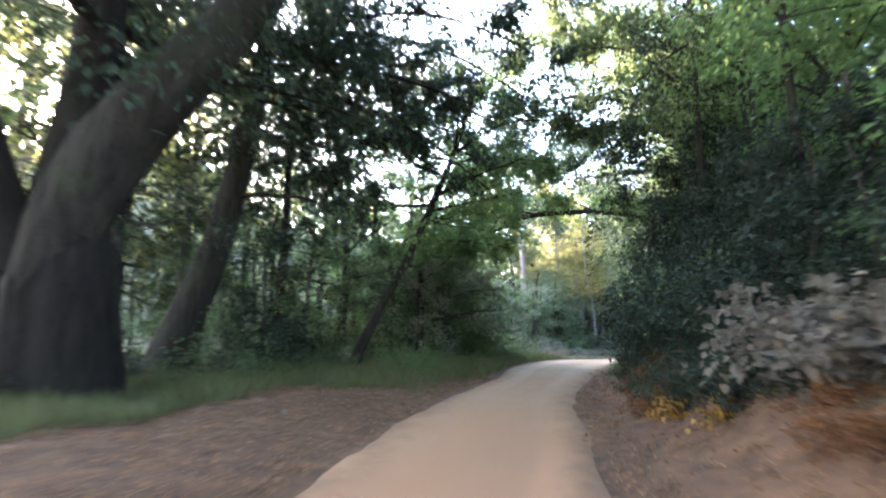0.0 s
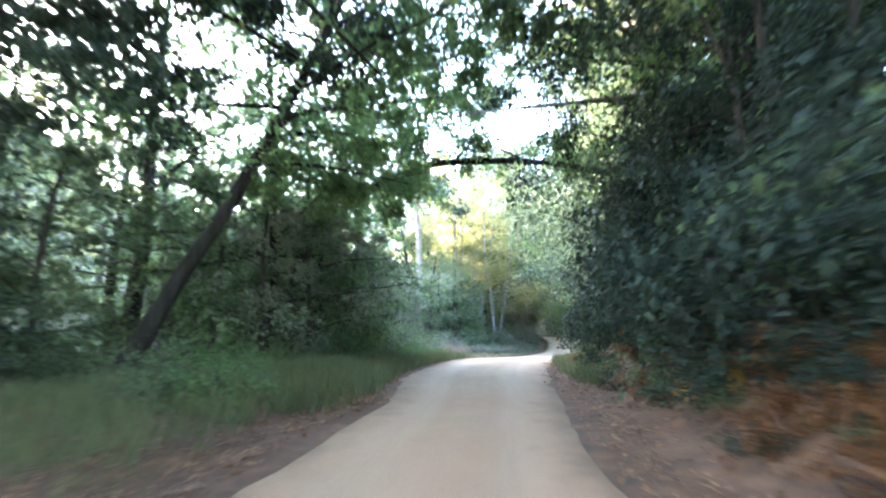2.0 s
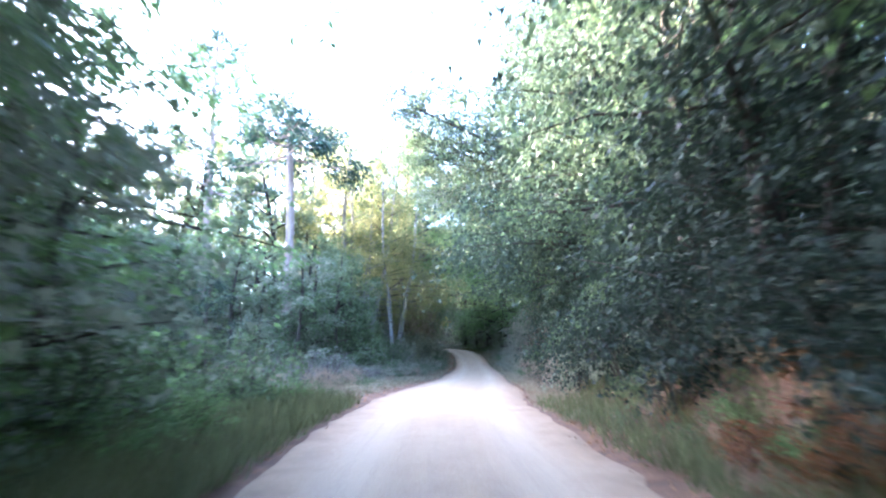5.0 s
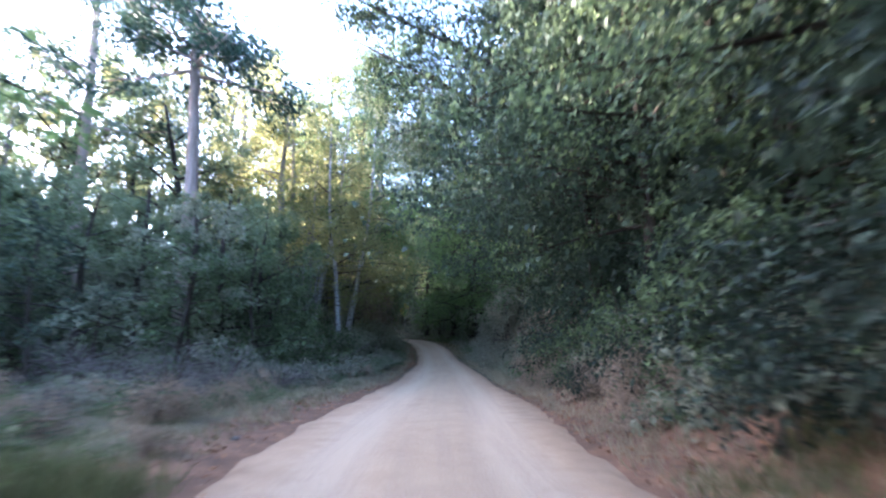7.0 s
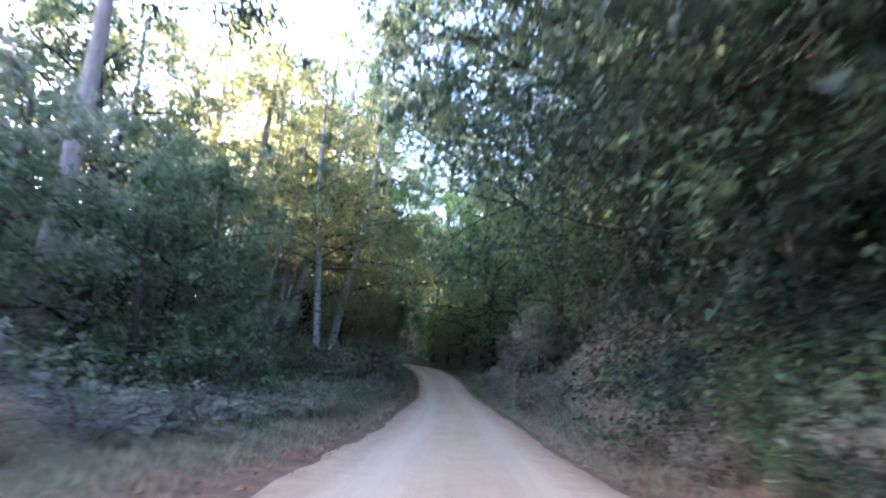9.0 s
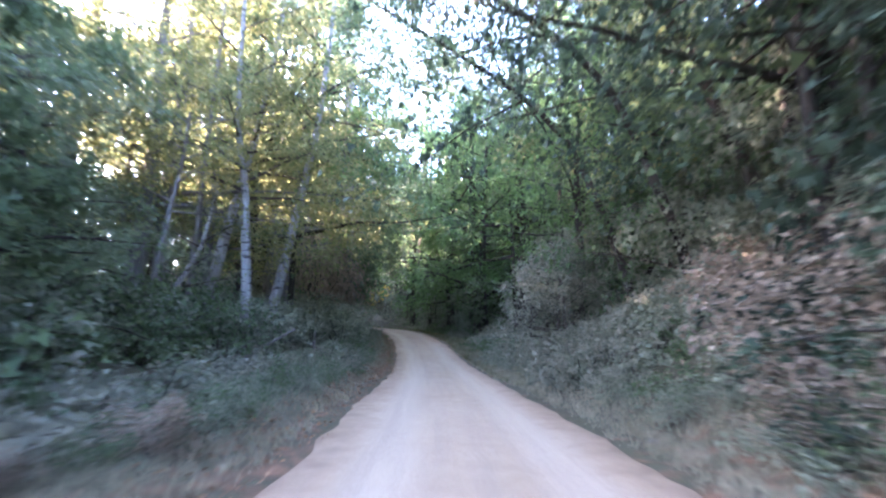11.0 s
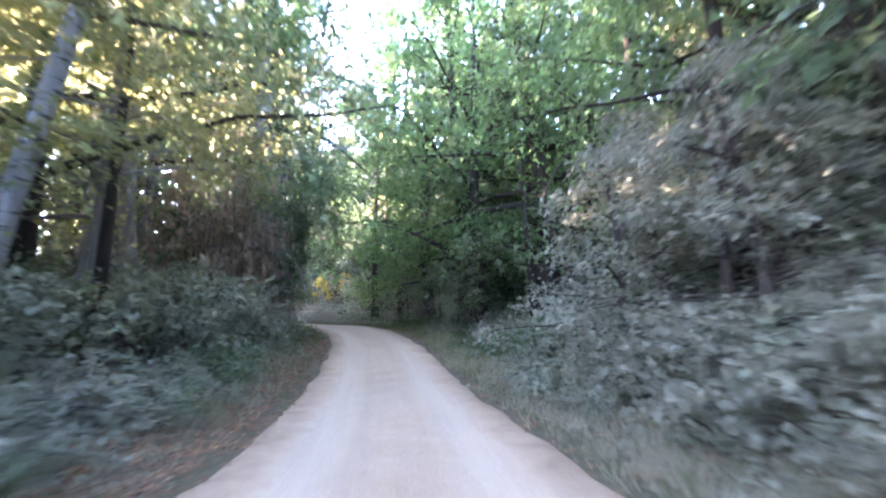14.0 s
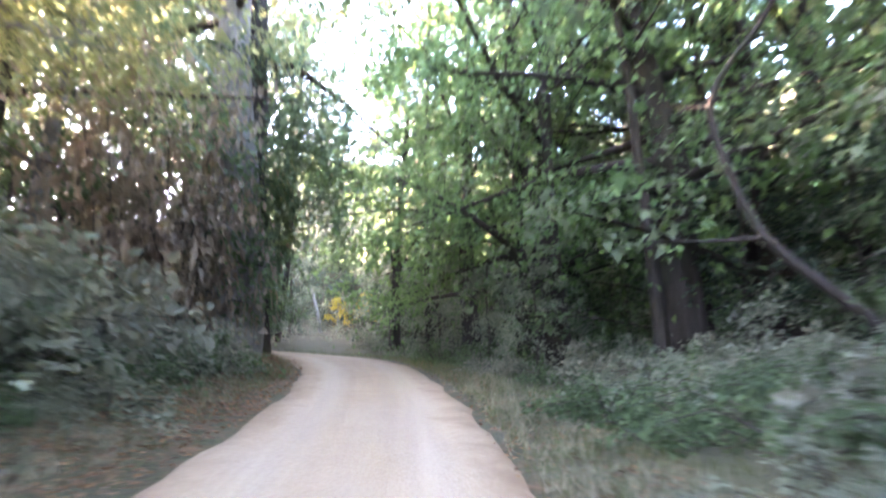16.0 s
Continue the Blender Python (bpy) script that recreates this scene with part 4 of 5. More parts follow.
GREEN, FRESH, DARK, DUSTY, HALF, BROWN, DRYB, TAWNY, AMBER, RUST = SHRUBS
BR_HALF, BR_DUST, BR_GREEN = BRAMBLES


def wood_tree(seed, foliage, h, reach, bark, label, r=0.22, per=26, size=0.245, first=0.25, limbs=14, droop=0.45, subs=4, name="woodland_tree"):
    return make_tree(name, label, [(0, 0, 0), (0.15, 0.1, h * 0.3), (-0.1, 0.2, h * 0.65), (0.1, 0.0, h)], r, 0.05, bark, foliage, seed, limbs=limbs, first=first, reach=reach, lift=0.2,
                     subs=subs, per=per, size=size, wide=0.7, droop=droop, sides=6, sprays=2, merge=True)


# trees and tall bushes that are built once and set again
W_GREEN = wood_tree(301, M_GREEN, 13.0, 4.2, B_DARK, "leafy green woodland tree with dark trunk")
W_FRESH = wood_tree(302, M_FRESH, 12.0, 4.0, B_DARK, "bright green broadleaf tree over the bank", size=0.22)
W_DARK = wood_tree(303, M_DARK, 15.0, 4.4, B_DARK, "dark evergreen woodland tree with sagging boughs", droop=0.9)
W_YELLOW = wood_tree(304, M_SUNLIT, 15.0, 4.0, B_GREY, "tree with leaves toned yellow for the low sun", first=0.3)
W_HALF = wood_tree(305, M_MILD, 9.0, 3.4, B_DARK, "leafy tree paled for light dust and haze, branched low to the ground", first=0.12, size=0.17, per=34)
N_HIGH = wood_tree(310, M_DARK, 17.0, 5.5, B_DARK, "tall dark tree with a high spreading crown", per=34, size=0.17, subs=6, limbs=18, first=0.58, droop=0.4)
# wide crown added above the start to hold back skylight
N_ROOF = wood_tree(319, M_DARK, 16.0, 9.5, B_DARK, "added tall dark tree whose wide boughs shade the track", per=60, size=0.19, subs=6, limbs=20, first=0.62, droop=0.35, r=0.16)
N_TALL = wood_tree(316, M_GREEN, 17.0, 5.5, B_DARK, "tall green tree with a high spreading crown", per=34, size=0.16, subs=6, limbs=18, first=0.58, droop=0.4, r=0.09)
N_FRESH = wood_tree(306, M_FRESH, 12.0, 4.0, B_DARK, "bright green broadleaf tree leaning over the track", per=31, size=0.155, subs=6, limbs=17, first=0.34)
N_GREEN = wood_tree(307, M_GREEN, 13.0, 4.4, B_DARK, "leafy green tree with boughs over the track", per=32, size=0.152, subs=6, limbs=19, first=0.2)
N_DARK = wood_tree(308, M_DARK, 15.0, 5.0, B_DARK, "dark drooping evergreen beside the track", per=34, size=0.17, subs=6, limbs=18, droop=0.9, r=0.12)
N_YELLOW = wood_tree(309, M_SUNLIT, 13.0, 4.2, B_GREY, "slender tree near the track, leaves toned yellow as if sunlit", per=44, size=0.152, subs=6, limbs=17, first=0.3)
T_GREEN = wood_tree(311, M_GREEN, 5.5, 2.5, B_TWIG, "tall leafy green bush, many-branched to the ground", 0.08, 27, 0.175, 0.06, 15, name="tall_bush")
T_FRESH = wood_tree(312, M_FRESH, 6.0, 2.5, B_TWIG, "tall bright green bush, leafy to the ground", 0.08, 27, 0.165, 0.06, 15, name="tall_bush")
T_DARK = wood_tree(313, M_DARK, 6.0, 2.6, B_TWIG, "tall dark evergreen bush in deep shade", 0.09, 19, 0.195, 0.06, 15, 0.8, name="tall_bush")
T_SHADED = wood_tree(317, M_SHADED, 6.0, 2.6, B_TWIG, "tall evergreen bush on the bank, leaves darkened for shade", 0.09, 22, 0.18, 0.06, 15, 0.8, name="tall_bush")
N_SHADED = wood_tree(318, M_SHADED, 15.0, 5.0, B_DARK, "drooping evergreen on the bank, leaves darkened for shade", per=34, size=0.17, subs=6, limbs=18, droop=0.9, r=0.14)
T_DUSTY = wood_tree(314, M_DUSTY, 5.0, 2.3, B_TWIG, "tall drooping bush grey with road dust", 0.08, 25, 0.145, 0.08, 15, 0.9, name="tall_bush")
T_HALF = wood_tree(315, M_HALF, 5.5, 2.5, B_TWIG, "tall bush with lightly dusted leaves", 0.08, 27, 0.165, 0.06, 15, name="tall_bush")


def in_gap(x, y):
    """The narrow clearing beyond the bend, in which the golden saplings stand."""
    if not 74.0 < y < 99.0:
        return False
    return 31.3 + (y - 77.0) * 0.40 - 0.8 - 0.11 * max(0.0, y - 79.0) < x < 33.4 + (y - 77.0) * 0.37 + 1.4


def fill(kinds, s0, s1, d0, d1, n, lo, hi, seed, tall=1.0, clear=0.55, weeds=False):
    """Plant over a stretch of the road side, by run and distance outside its edge (left below 0)."""
    g = np.random.default_rng(seed)
    for k in range(n):
        s = s0 + (s1 - s0) * (k + g.random()) / n
        sc = lo + (hi - lo) * g.random()
        x, y = verge(s, d0 + (d1 - d0) * g.random())
        rs, rl, rw, rz_ = along(x, y)
        if abs(rl[0]) - rw[0] < clear * sc or in_gap(float(x), float(y)):
            continue
        ob = place_copy(kinds[int(g.integers(len(kinds)))], float(x), float(y), float(g.random() * 360), (sc, sc * tall * (0.85 + 0.3 * g.random())), 0.1, float(g.normal(0, 4)))
        if weeds:
            ob.name = "weed_clump"
            tagged(ob, "low leafy weeds along the verge", "weeds")


def thicket(kinds, x0, x1, y0, y1, n, lo, hi, seed, tall=1.0, clear=1.6):
    """The same over a plot of ground, on an uneven grid."""
    g = np.random.default_rng(seed)
    cols = max(1, round(math.sqrt(n * (x1 - x0) / (y1 - y0))))
    rows = max(1, round(n / cols))
    for k in range(cols * rows):
        x, y = x0 + (x1 - x0) * (k % cols + g.random()) / cols, y0 + (y1 - y0) * (k // cols + g.random()) / rows
        sc = lo + (hi - lo) * g.random()
        rs, rl, rw, rz_ = along(x, y)
        if abs(rl[0]) - rw[0] < clear * sc or in_gap(x, y):
            continue
        place_copy(kinds[int(g.integers(len(kinds)))], x, y, float(g.random() * 360), (sc, sc * tall * (0.85 + 0.3 * g.random())), 0.12, float(g.normal(0, 3)))


# left of the track, near to far
fill([DARK, GREEN], 11, 19, -8, -6.5, 5, 0.8, 1.1, 2011)
thicket([T_DARK, T_GREEN, DARK], -22, -12, 0, 30, 13, 0.7, 1.0, 202)
fill([T_FRESH, T_GREEN, T_FRESH], 23.5, 30, -6.0, -3.6, 7, 0.75, 1.05, 203)
fill([T_GREEN, T_FRESH], 22, 30, -12, -6.5, 6, 0.8, 1.0, 204)
fill([GREEN, BR_GREEN, FRESH], 21.5, 35, -3.4, -1.8, 15, 0.5, 0.75, 205)
fill([GREEN, BR_GREEN, FRESH], 13, 34, -6.0, -0.9, 80, 0.18, 0.4, 2051, weeds=True)
fill([BR_GREEN, GREEN, DARK], 4, 16, -9.0, -5.6, 22, 0.3, 0.55, 2052, weeds=True)
thicket([T_GREEN, T_GREEN, T_HALF, T_DARK], -6, 15, 46, 59, 28, 0.8, 1.15, 206, clear=3.0)
fill([BR_GREEN, BR_HALF, BR_DUST], 33, 48, -9, -3.2, 14, 0.65, 0.95, 207)
fill([BR_DUST, BR_HALF], 38, 52, -6, -1.6, 16, 0.65, 0.95, 2071)
fill([BROWN], 38, 52, 1.0, 2.0, 12, 0.3, 0.45, 2072)
fill([BR_GREEN, BR_HALF, GREEN, BROWN], 31, 53, -6.5, -0.8, 90, 0.18, 0.36, 2073, weeds=True)
# bushes added towards the sun to keep its flecks off the track
for x, y in ((14.0, 70.0), (11.0, 73.0), (16.5, 68.0)):
    place_copy(T_HALF, x, y, x * 30, (1.1, 1.2))
fill([HALF, HALF, GREEN], 46, 62, -7.5, -4.5, 14, 0.8, 1.0, 208)
fill([BR_HALF, BR_DUST, BR_DUST], 46, 68, -4.6, -1.6, 32, 0.75, 1.1, 209)
fill([HALF, GREEN, DARK], 58, 70, -11, -6.0, 10, 0.9, 1.3, 210)
thicket([HALF, GREEN, HALF], 19.0, 26.0, 66.0, 74.5, 18, 0.8, 1.1, 211)
thicket([BR_HALF, BR_GREEN, HALF], 26.0, 29.2, 65.5, 74.0, 12, 0.5, 0.75, 2110, clear=1.0)
for x, y, sc in ((18.3, 58.6, 0.95), (19.3, 59.6, 1.0), (20.3, 61.4, 1.0), (18.4, 60.3, 1.05), (21.4, 62.6, 0.95), (16.8, 59.6, 1.1), (20.0, 63.2, 1.2), (17.6, 61.6, 1.15)):
    place_copy(HALF if x > 18.3 else GREEN, x, y, x * 70, (sc, sc))
fill([BR_DUST, BR_HALF, BR_GREEN], 67, 80, -2.8, -1.3, 22, 0.7, 0.9, 212)
for x, y, sc in ((8.4, 42.6, 0.95), (7.0, 43.4, 0.9), (9.8, 43.2, 0.85), (6.0, 45.0, 0.9)):
    place_copy(DRYB, x, y, x * 40, (sc, sc * 1.15))
for x, y, sc, tl in ((27.4, 74.8, 1.5, 2.3), (26.2, 74.3, 1.5, 2.0), (27.8, 73.9, 1.1, 1.8)):
    place_copy(BROWN, x, y, x * 50, (sc, sc * tl))
for x, y, sc in ((24.5, 65.4, 1.05), (25.2, 67.2, 1.15), (25.9, 69.0, 1.15), (24.0, 67.6, 1.2), (26.3, 70.6, 1.0), (24.8, 69.4, 1.25), (23.4, 65.8, 1.1)):
    place_copy(HALF if x < 25.6 else DUSTY, x, y, x * 70, (sc, sc))
for x, y, sc in ((24.6, 77.6, 1.0), (23.0, 78.8, 1.1), (25.8, 77.0, 0.8), (21.0, 76.0, 1.1)):
    place_copy(T_GREEN, x, y, x * 70, (sc, sc))
thicket([W_HALF], -8, 13, 58, 66, 10, 1.4, 1.75, 2061)
thicket([T_GREEN, T_HALF, T_FRESH], 10, 20, 72, 79, 6, 1.0, 1.3, 2441, clear=2.0)
for k, (s, d) in enumerate(((41.5, -3.0), (43.0, -4.2), (44.2, -2.4), (45.6, -3.6), (46.8, -2.6), (42.4, -5.6), (48.0, -3.4), (39.8, -3.6), (38.0, -4.4), (36.6, -3.4), (44.6, -5.2))):
    x, y = verge(s, d)
    place_copy(DRYB, float(x), float(y), k * 77, (0.6 + 0.07 * (k % 4), 0.45 + 0.06 * (k % 3)))
fill([HALF, GREEN, HALF], 50, 70, -1.8, -0.7, 36, 0.2, 0.34, 2121, weeds=True)
fill([BR_GREEN, HALF, GREEN, BR_HALF], 20.5, 28, -3.6, -1.6, 22, 0.28, 0.5, 2131, weeds=True)
# right of the track, up the bank
fill([TAWNY], 4.6, 8.6, 2.1, 2.7, 4, 0.55, 0.75, 221)
fill([AMBER], 6.0, 8.8, 1.1, 1.7, 2, 0.26, 0.36, 2213, clear=1.2)
fill([RUST, AMBER, BROWN], 9.5, 24, 1.0, 2.0, 12, 0.16, 0.26, 2214, weeds=True)
fill([RUST], 9.0, 27, 1.0, 2.4, 46, 0.3, 0.5, 2215, clear=0.9)
fill([FRESH], 17, 27, 0.8, 1.5, 7, 0.2, 0.3, 2216, clear=0.9)
fill([DARK, RUST, DARK], 3.5, 9.5, 1.5, 2.2, 8, 0.3, 0.45, 2210)
fill([DARK, DARK, GREEN], 9, 18, 1.9, 2.8, 12, 0.7, 1.0, 2211)
fill([T_SHADED, T_GREEN], 2, 12, 3.6, 4.6, 6, 0.45, 0.55, 2212)
fill([T_SHADED], 8, 16, 3.0, 4.4, 7, 0.48, 0.6, 222)
fill([T_SHADED], 16, 33, 3.2, 4.6, 13, 0.75, 1.0, 2222)
fill([N_SHADED], 16.5, 28, 3.2, 4.4, 5, 0.8, 1.0, 2221, clear=1.5)
fill([N_FRESH, W_FRESH], 5, 19, 6.5, 9.5, 6, 0.8, 1.1, 2223)
fill([T_FRESH, T_GREEN, W_FRESH], -8, 34, 6.0, 10.5, 22, 0.9, 1.2, 223)
fill([DARK, DARK, BR_GREEN], 13, 34, 1.2, 2.4, 24, 0.5, 0.85, 224)
fill([DARK, RUST, DARK], 7, 22, 1.0, 2.3, 28, 0.2, 0.42, 2242, weeds=True)
fill([GREEN, DARK, RUST], 9, 32, 0.7, 1.5, 26, 0.14, 0.24, 2241, weeds=True)
fill([T_DARK, T_GREEN, T_DARK], 32, 50, 3.8, 5.5, 15, 0.7, 1.0, 225)
fill([BR_GREEN, GREEN, DARK, BR_HALF], 31, 50, 1.5, 3.2, 30, 0.6, 0.95, 226)
fill([DARK, BROWN, GREEN], 35, 51, 0.9, 2.0, 26, 0.28, 0.5, 2261)
fill([DUSTY], 38, 46, 2.5, 3.5, 4, 0.45, 0.6, 2262)
fill([T_DARK], 33, 54, 5.2, 8.0, 15, 1.2, 1.6, 227)
fill([W_GREEN, W_DARK], 32, 54, 10, 14, 9, 0.9, 1.2, 2270)
fill([BR_DUST, BR_HALF], 56, 66, 1.5, 4.6, 20, 0.75, 1.0, 2271)
fill([BR_HALF, BR_GREEN, BROWN], 48, 57, 1.2, 4.6, 20, 0.55, 0.85, 2282)
fill([T_DARK, DARK, BROWN], 44, 52, 2.2, 3.4, 10, 0.6, 0.8, 2281)
fill([BR_DUST, BR_DUST, BR_HALF], 56, 67, 1.3, 7.6, 30, 0.85, 1.15, 228)
fill([T_DUSTY, T_HALF], 63, 66, 3.0, 3.8, 3, 0.7, 0.85, 229, 0.9)
fill([BR_DUST], 58, 67, 1.2, 2.6, 14, 0.6, 0.8, 2291)
fill([T_DUSTY, T_HALF, T_HALF], 54, 68, 7, 12, 12, 0.8, 1.1, 230)
fill([BR_HALF, BR_DUST, BR_GREEN], 65, 86, 1.1, 6.5, 54, 0.65, 1.0, 231)
fill([BR_HALF, BR_GREEN], 69.0, 75.5, 2.4, 5.6, 13, 0.75, 0.9, 2311)
fill([T_HALF, T_GREEN, T_DARK], 46, 64, 8.0, 10.5, 9, 0.95, 1.25, 2301)
fill([HALF, GREEN, T_HALF, T_GREEN], 72, 88, 5, 16, 24, 0.8, 1.1, 232)
# the tall wood on the bank, leafy down to the brambles
fill([N_DARK], 39, 54, 3.2, 4.6, 8, 1.0, 1.3, 2330, clear=1.5)
fill([N_DARK, N_DARK, N_GREEN], 37, 54, 4.6, 6.6, 9, 1.15, 1.4, 2331, clear=2.0)
fill([T_GREEN, T_HALF, T_HALF], 52, 70, 6.0, 9.0, 14, 1.0, 1.4, 2332)
fill([N_GREEN, N_FRESH], 60, 72, 8.0, 11.0, 5, 1.1, 1.3, 2333)
fill([T_HALF, T_GREEN], 62, 78, 11.0, 18.0, 12, 1.0, 1.4, 2334)
fill([T_HALF, T_DUSTY, T_HALF], 53, 63, 5.2, 7.2, 9, 0.65, 0.85, 2335)
fill([BR_DUST, BR_HALF], 58, 70, 2.5, 7.5, 18, 0.85, 1.15, 2336)
fill([HALF], 52, 69, 0.8, 1.7, 24, 0.2, 0.32, 2337, weeds=True)
# round the bend
thicket([T_DARK, T_GREEN, T_HALF, W_DARK], 20, 54, 82.5, 96, 32, 0.85, 1.15, 241, clear=2.6)
thicket([T_DARK, T_GREEN, W_GREEN], 39, 52, 62, 82, 16, 0.85, 1.15, 243, clear=2.6)
thicket([GREEN, HALF, HALF], 8, 22, 66, 78, 12, 0.8, 1.1, 244, clear=2.6)

# ---- the wood behind ----
def set_tree(ob, x, y, sc, turn):
    place_copy(ob, x, y, turn, (sc, sc), 0.15, 2.0)


# dark evergreens by the left verge where the track bends
for x, y, t, sc in ((-1.0, 23.8, N_GREEN, 0.75), (0.4, 27.0, N_FRESH, 0.7), (0.2, 24.6, T_HALF, 0.95), (1.8, 26.2, T_HALF, 0.9), (-2.2, 22.6, T_GREEN, 0.95), (-1.0, 22.4, T_HALF, 0.8), (-0.4, 25.4, T_GREEN, 0.9), (2.6, 27.8, T_HALF, 0.8), (-6.6, 18.6, T_DARK, 1.0), (-5.4, 20.6, T_GREEN, 1.0), (-7.8, 20.6, T_GREEN, 1.1), (-4.4, 23.4, T_GREEN, 1.2), (-9.6, 18.2, T_GREEN, 1.0)):
    set_tree(t, x, y, sc, x * 47 + 20)
# understorey and crowns about the bend
for x, y, t, sc in ((36.4, 72.6, T_HALF, 0.6), (37.4, 75.6, T_HALF, 0.7), (38.2, 78.6, T_HALF, 0.75), (39.6, 82.0, T_DARK, 0.85), (40.2, 70.0, T_HALF, 0.8), (35.6, 69.4, T_HALF, 0.5), (41.0, 74.0, T_GREEN, 0.9),
                    (29.6, 84.2, T_DARK, 0.85), (32.0, 85.6, T_HALF, 0.6), (27.6, 85.0, T_DARK, 0.9), (39.5, 66.0, T_DARK, 0.8), (38.6, 63.4, T_DARK, 0.7), (41.5, 73.0, W_FRESH, 1.6), (43.5, 68.0, W_FRESH, 1.6), (41.5, 64.5, W_FRESH, 1.4), (40.6, 79.5, W_FRESH, 1.6), (44.5, 77.0, W_GREEN, 1.7)):
    set_tree(t, x, y, sc, x * 47 + 20)
# behind the old tree, and a second rank in the far wood
for x, y, t, sc in ((-14.5, 21.0, W_DARK, 1.3), (-16.8, 24.5, W_YELLOW, 1.2), (-11.2, 15.0, N_DARK, 0.95), (-13.6, 16.8, W_GREEN, 1.1), (-12.0, 62.0, W_HALF, 1.6), (-7.0, 64.0, W_HALF, 1.5), (2.5, 63.5, W_HALF, 1.3), (12.5, 64.0, W_HALF, 1.3)):
    set_tree(t, x, y, sc, x * 47 + 20)
for x, y, t, sc in ((-14.6, 17.4, W_YELLOW, 1.15), (-18.6, 21.4, W_YELLOW, 1.25), (-17.0, 19.0, W_YELLOW, 1.3), (-12.6, 23.0, W_DARK, 1.3), (-19.0, 17.0, W_DARK, 1.3), (-10.5, 20.5, W_YELLOW, 1.15)):
    set_tree(t, x, y, sc, x * 47 + 20)
# low-branched trees that close the wood behind the birches
for x, y, t, sc in ((19.6, 78.0, W_HALF, 1.0), (21.2, 85.0, W_HALF, 1.5), (24.0, 84.6, W_HALF, 1.4), (22.4, 79.0, T_FRESH, 1.0),
                    (37.4, 100.2, T_DARK, 0.9), (40.0, 101.0, T_DARK, 1.0), (42.4, 100.2, T_DARK, 0.9), (44.6, 98.4, T_DARK, 0.9), (35.4, 98.4, T_DARK, 0.8), (43.8, 94.6, T_DARK, 0.8), (34.6, 94.6, T_DARK, 0.75), (39.0, 105.0, W_DARK, 1.0)):
    set_tree(t, x, y, sc, x * 47 + 20)
# trees added over and behind the start, mostly out of view, to shade it
thicket([W_DARK, T_DARK], -13, 12, -27, -14, 12, 1.0, 1.3, 2501, clear=1.0)
for x, y, t, sc in ((-6.2, 4.2, N_ROOF, 1.0), (7.4, 2.2, N_ROOF, 1.0), (7.6, -1.4, N_ROOF, 1.0), (-7.8, -3.2, N_ROOF, 1.0), (-10.4, 7.0, N_ROOF, 1.0), (-6.4, -9.4, N_ROOF, 1.0), (6.6, -8.6, N_ROOF, 1.0), (6.8, 6.2, N_TALL, 1.0), (-6.0, -1.6, N_HIGH, 1.05), (6.4, -0.4, N_HIGH, 1.05), (-5.4, -8.0, N_DARK, 1.1), (5.6, -7.6, N_HIGH, 1.1), (7.6, 13.6, N_TALL, 0.9), (12.8, 16.8, N_TALL, 0.95), (13.8, 24.6, N_TALL, 0.9), (-6.3, 19.2, N_HIGH, 0.9), (-8.6, 13.2, N_HIGH, 1.0),
                    (-7.6, 1.4, N_HIGH, 1.2), (-7.4, -4.6, N_HIGH, 1.2), (5.9, 3.2, N_TALL, 1.05), (7.2, 9.4, N_TALL, 1.0), (8.8, 15.4, N_TALL, 0.95), (10.6, 20.0, N_TALL, 0.9), (5.6, -3.8, N_HIGH, 1.1), (-5.0, -12.0, N_HIGH, 1.2), (-9.6, 8.2, N_HIGH, 1.2), (4.5, -13.5, N_DARK, 1.1), (0.5, -19, N_DARK, 1.1)):
    set_tree(t, x, y, sc, x * 61)
# along the left
for x, y, t, sc in ((-12.5, 19, W_DARK, 1.0), (-10, 25, W_GREEN, 1.0), (-6.5, 27.5, W_GREEN, 0.9), (-14, 29, W_YELLOW, 1.1), (-4.5, 31.5, W_FRESH, 0.95), (-17, 13, W_YELLOW, 1.1), (-15, 5.5, W_YELLOW, 1.0),
                    (-13, 0, W_DARK, 1.0), (-10, -6, W_GREEN, 1.0), (-8, 36, W_DARK, 1.0), (-22, 8, W_DARK, 1.2), (-16, 38, W_GREEN, 1.2),
                    (-10, 46, W_GREEN, 1.0), (-16, 52, W_YELLOW, 1.2), (-6, 60, W_GREEN, 0.9), (-4.8, 24.0, N_GREEN, 1.0), (-2.0, 34.5, W_GREEN, 1.0), (-7.4, 22.0, N_DARK, 0.9), (-1.6, 28.5, N_GREEN, 1.1), (0.5, 32.0, N_FRESH, 1.1),
                    (-14, 44, W_DARK, 1.2), (-20, 46, W_GREEN, 1.2), (-12, 51, W_GREEN, 1.2), (-22, 56, W_YELLOW, 1.3), (-18, 62, W_GREEN, 1.3), (-12, 66, W_YELLOW, 1.2), (-30, 52, W_DARK, 1.3)):
    set_tree(t, x, y, sc, x * 77)
# the far wood ahead on the left, in the sun
g = np.random.default_rng(401)
for k in range(38):
    x, y = -22 + 52 * (k + g.random()) / 38, 66 + 24 * g.random()
    rs, rl, rw, rz_ = along(x, y)
    if x < 17 or 25.6 < x < 30:
        continue
    if abs(rl[0]) < 4.5:
        y = y + 7
    y = max(y, 84.0) if x > 19 else y
    set_tree((W_DARK if k % 2 else W_GREEN) if x > 22 else W_YELLOW, x, y, (0.9 if -6 < x < 16 else 1.5 if x >= 16 else 1.15) + 0.35 * g.random(), float(g.random() * 360))
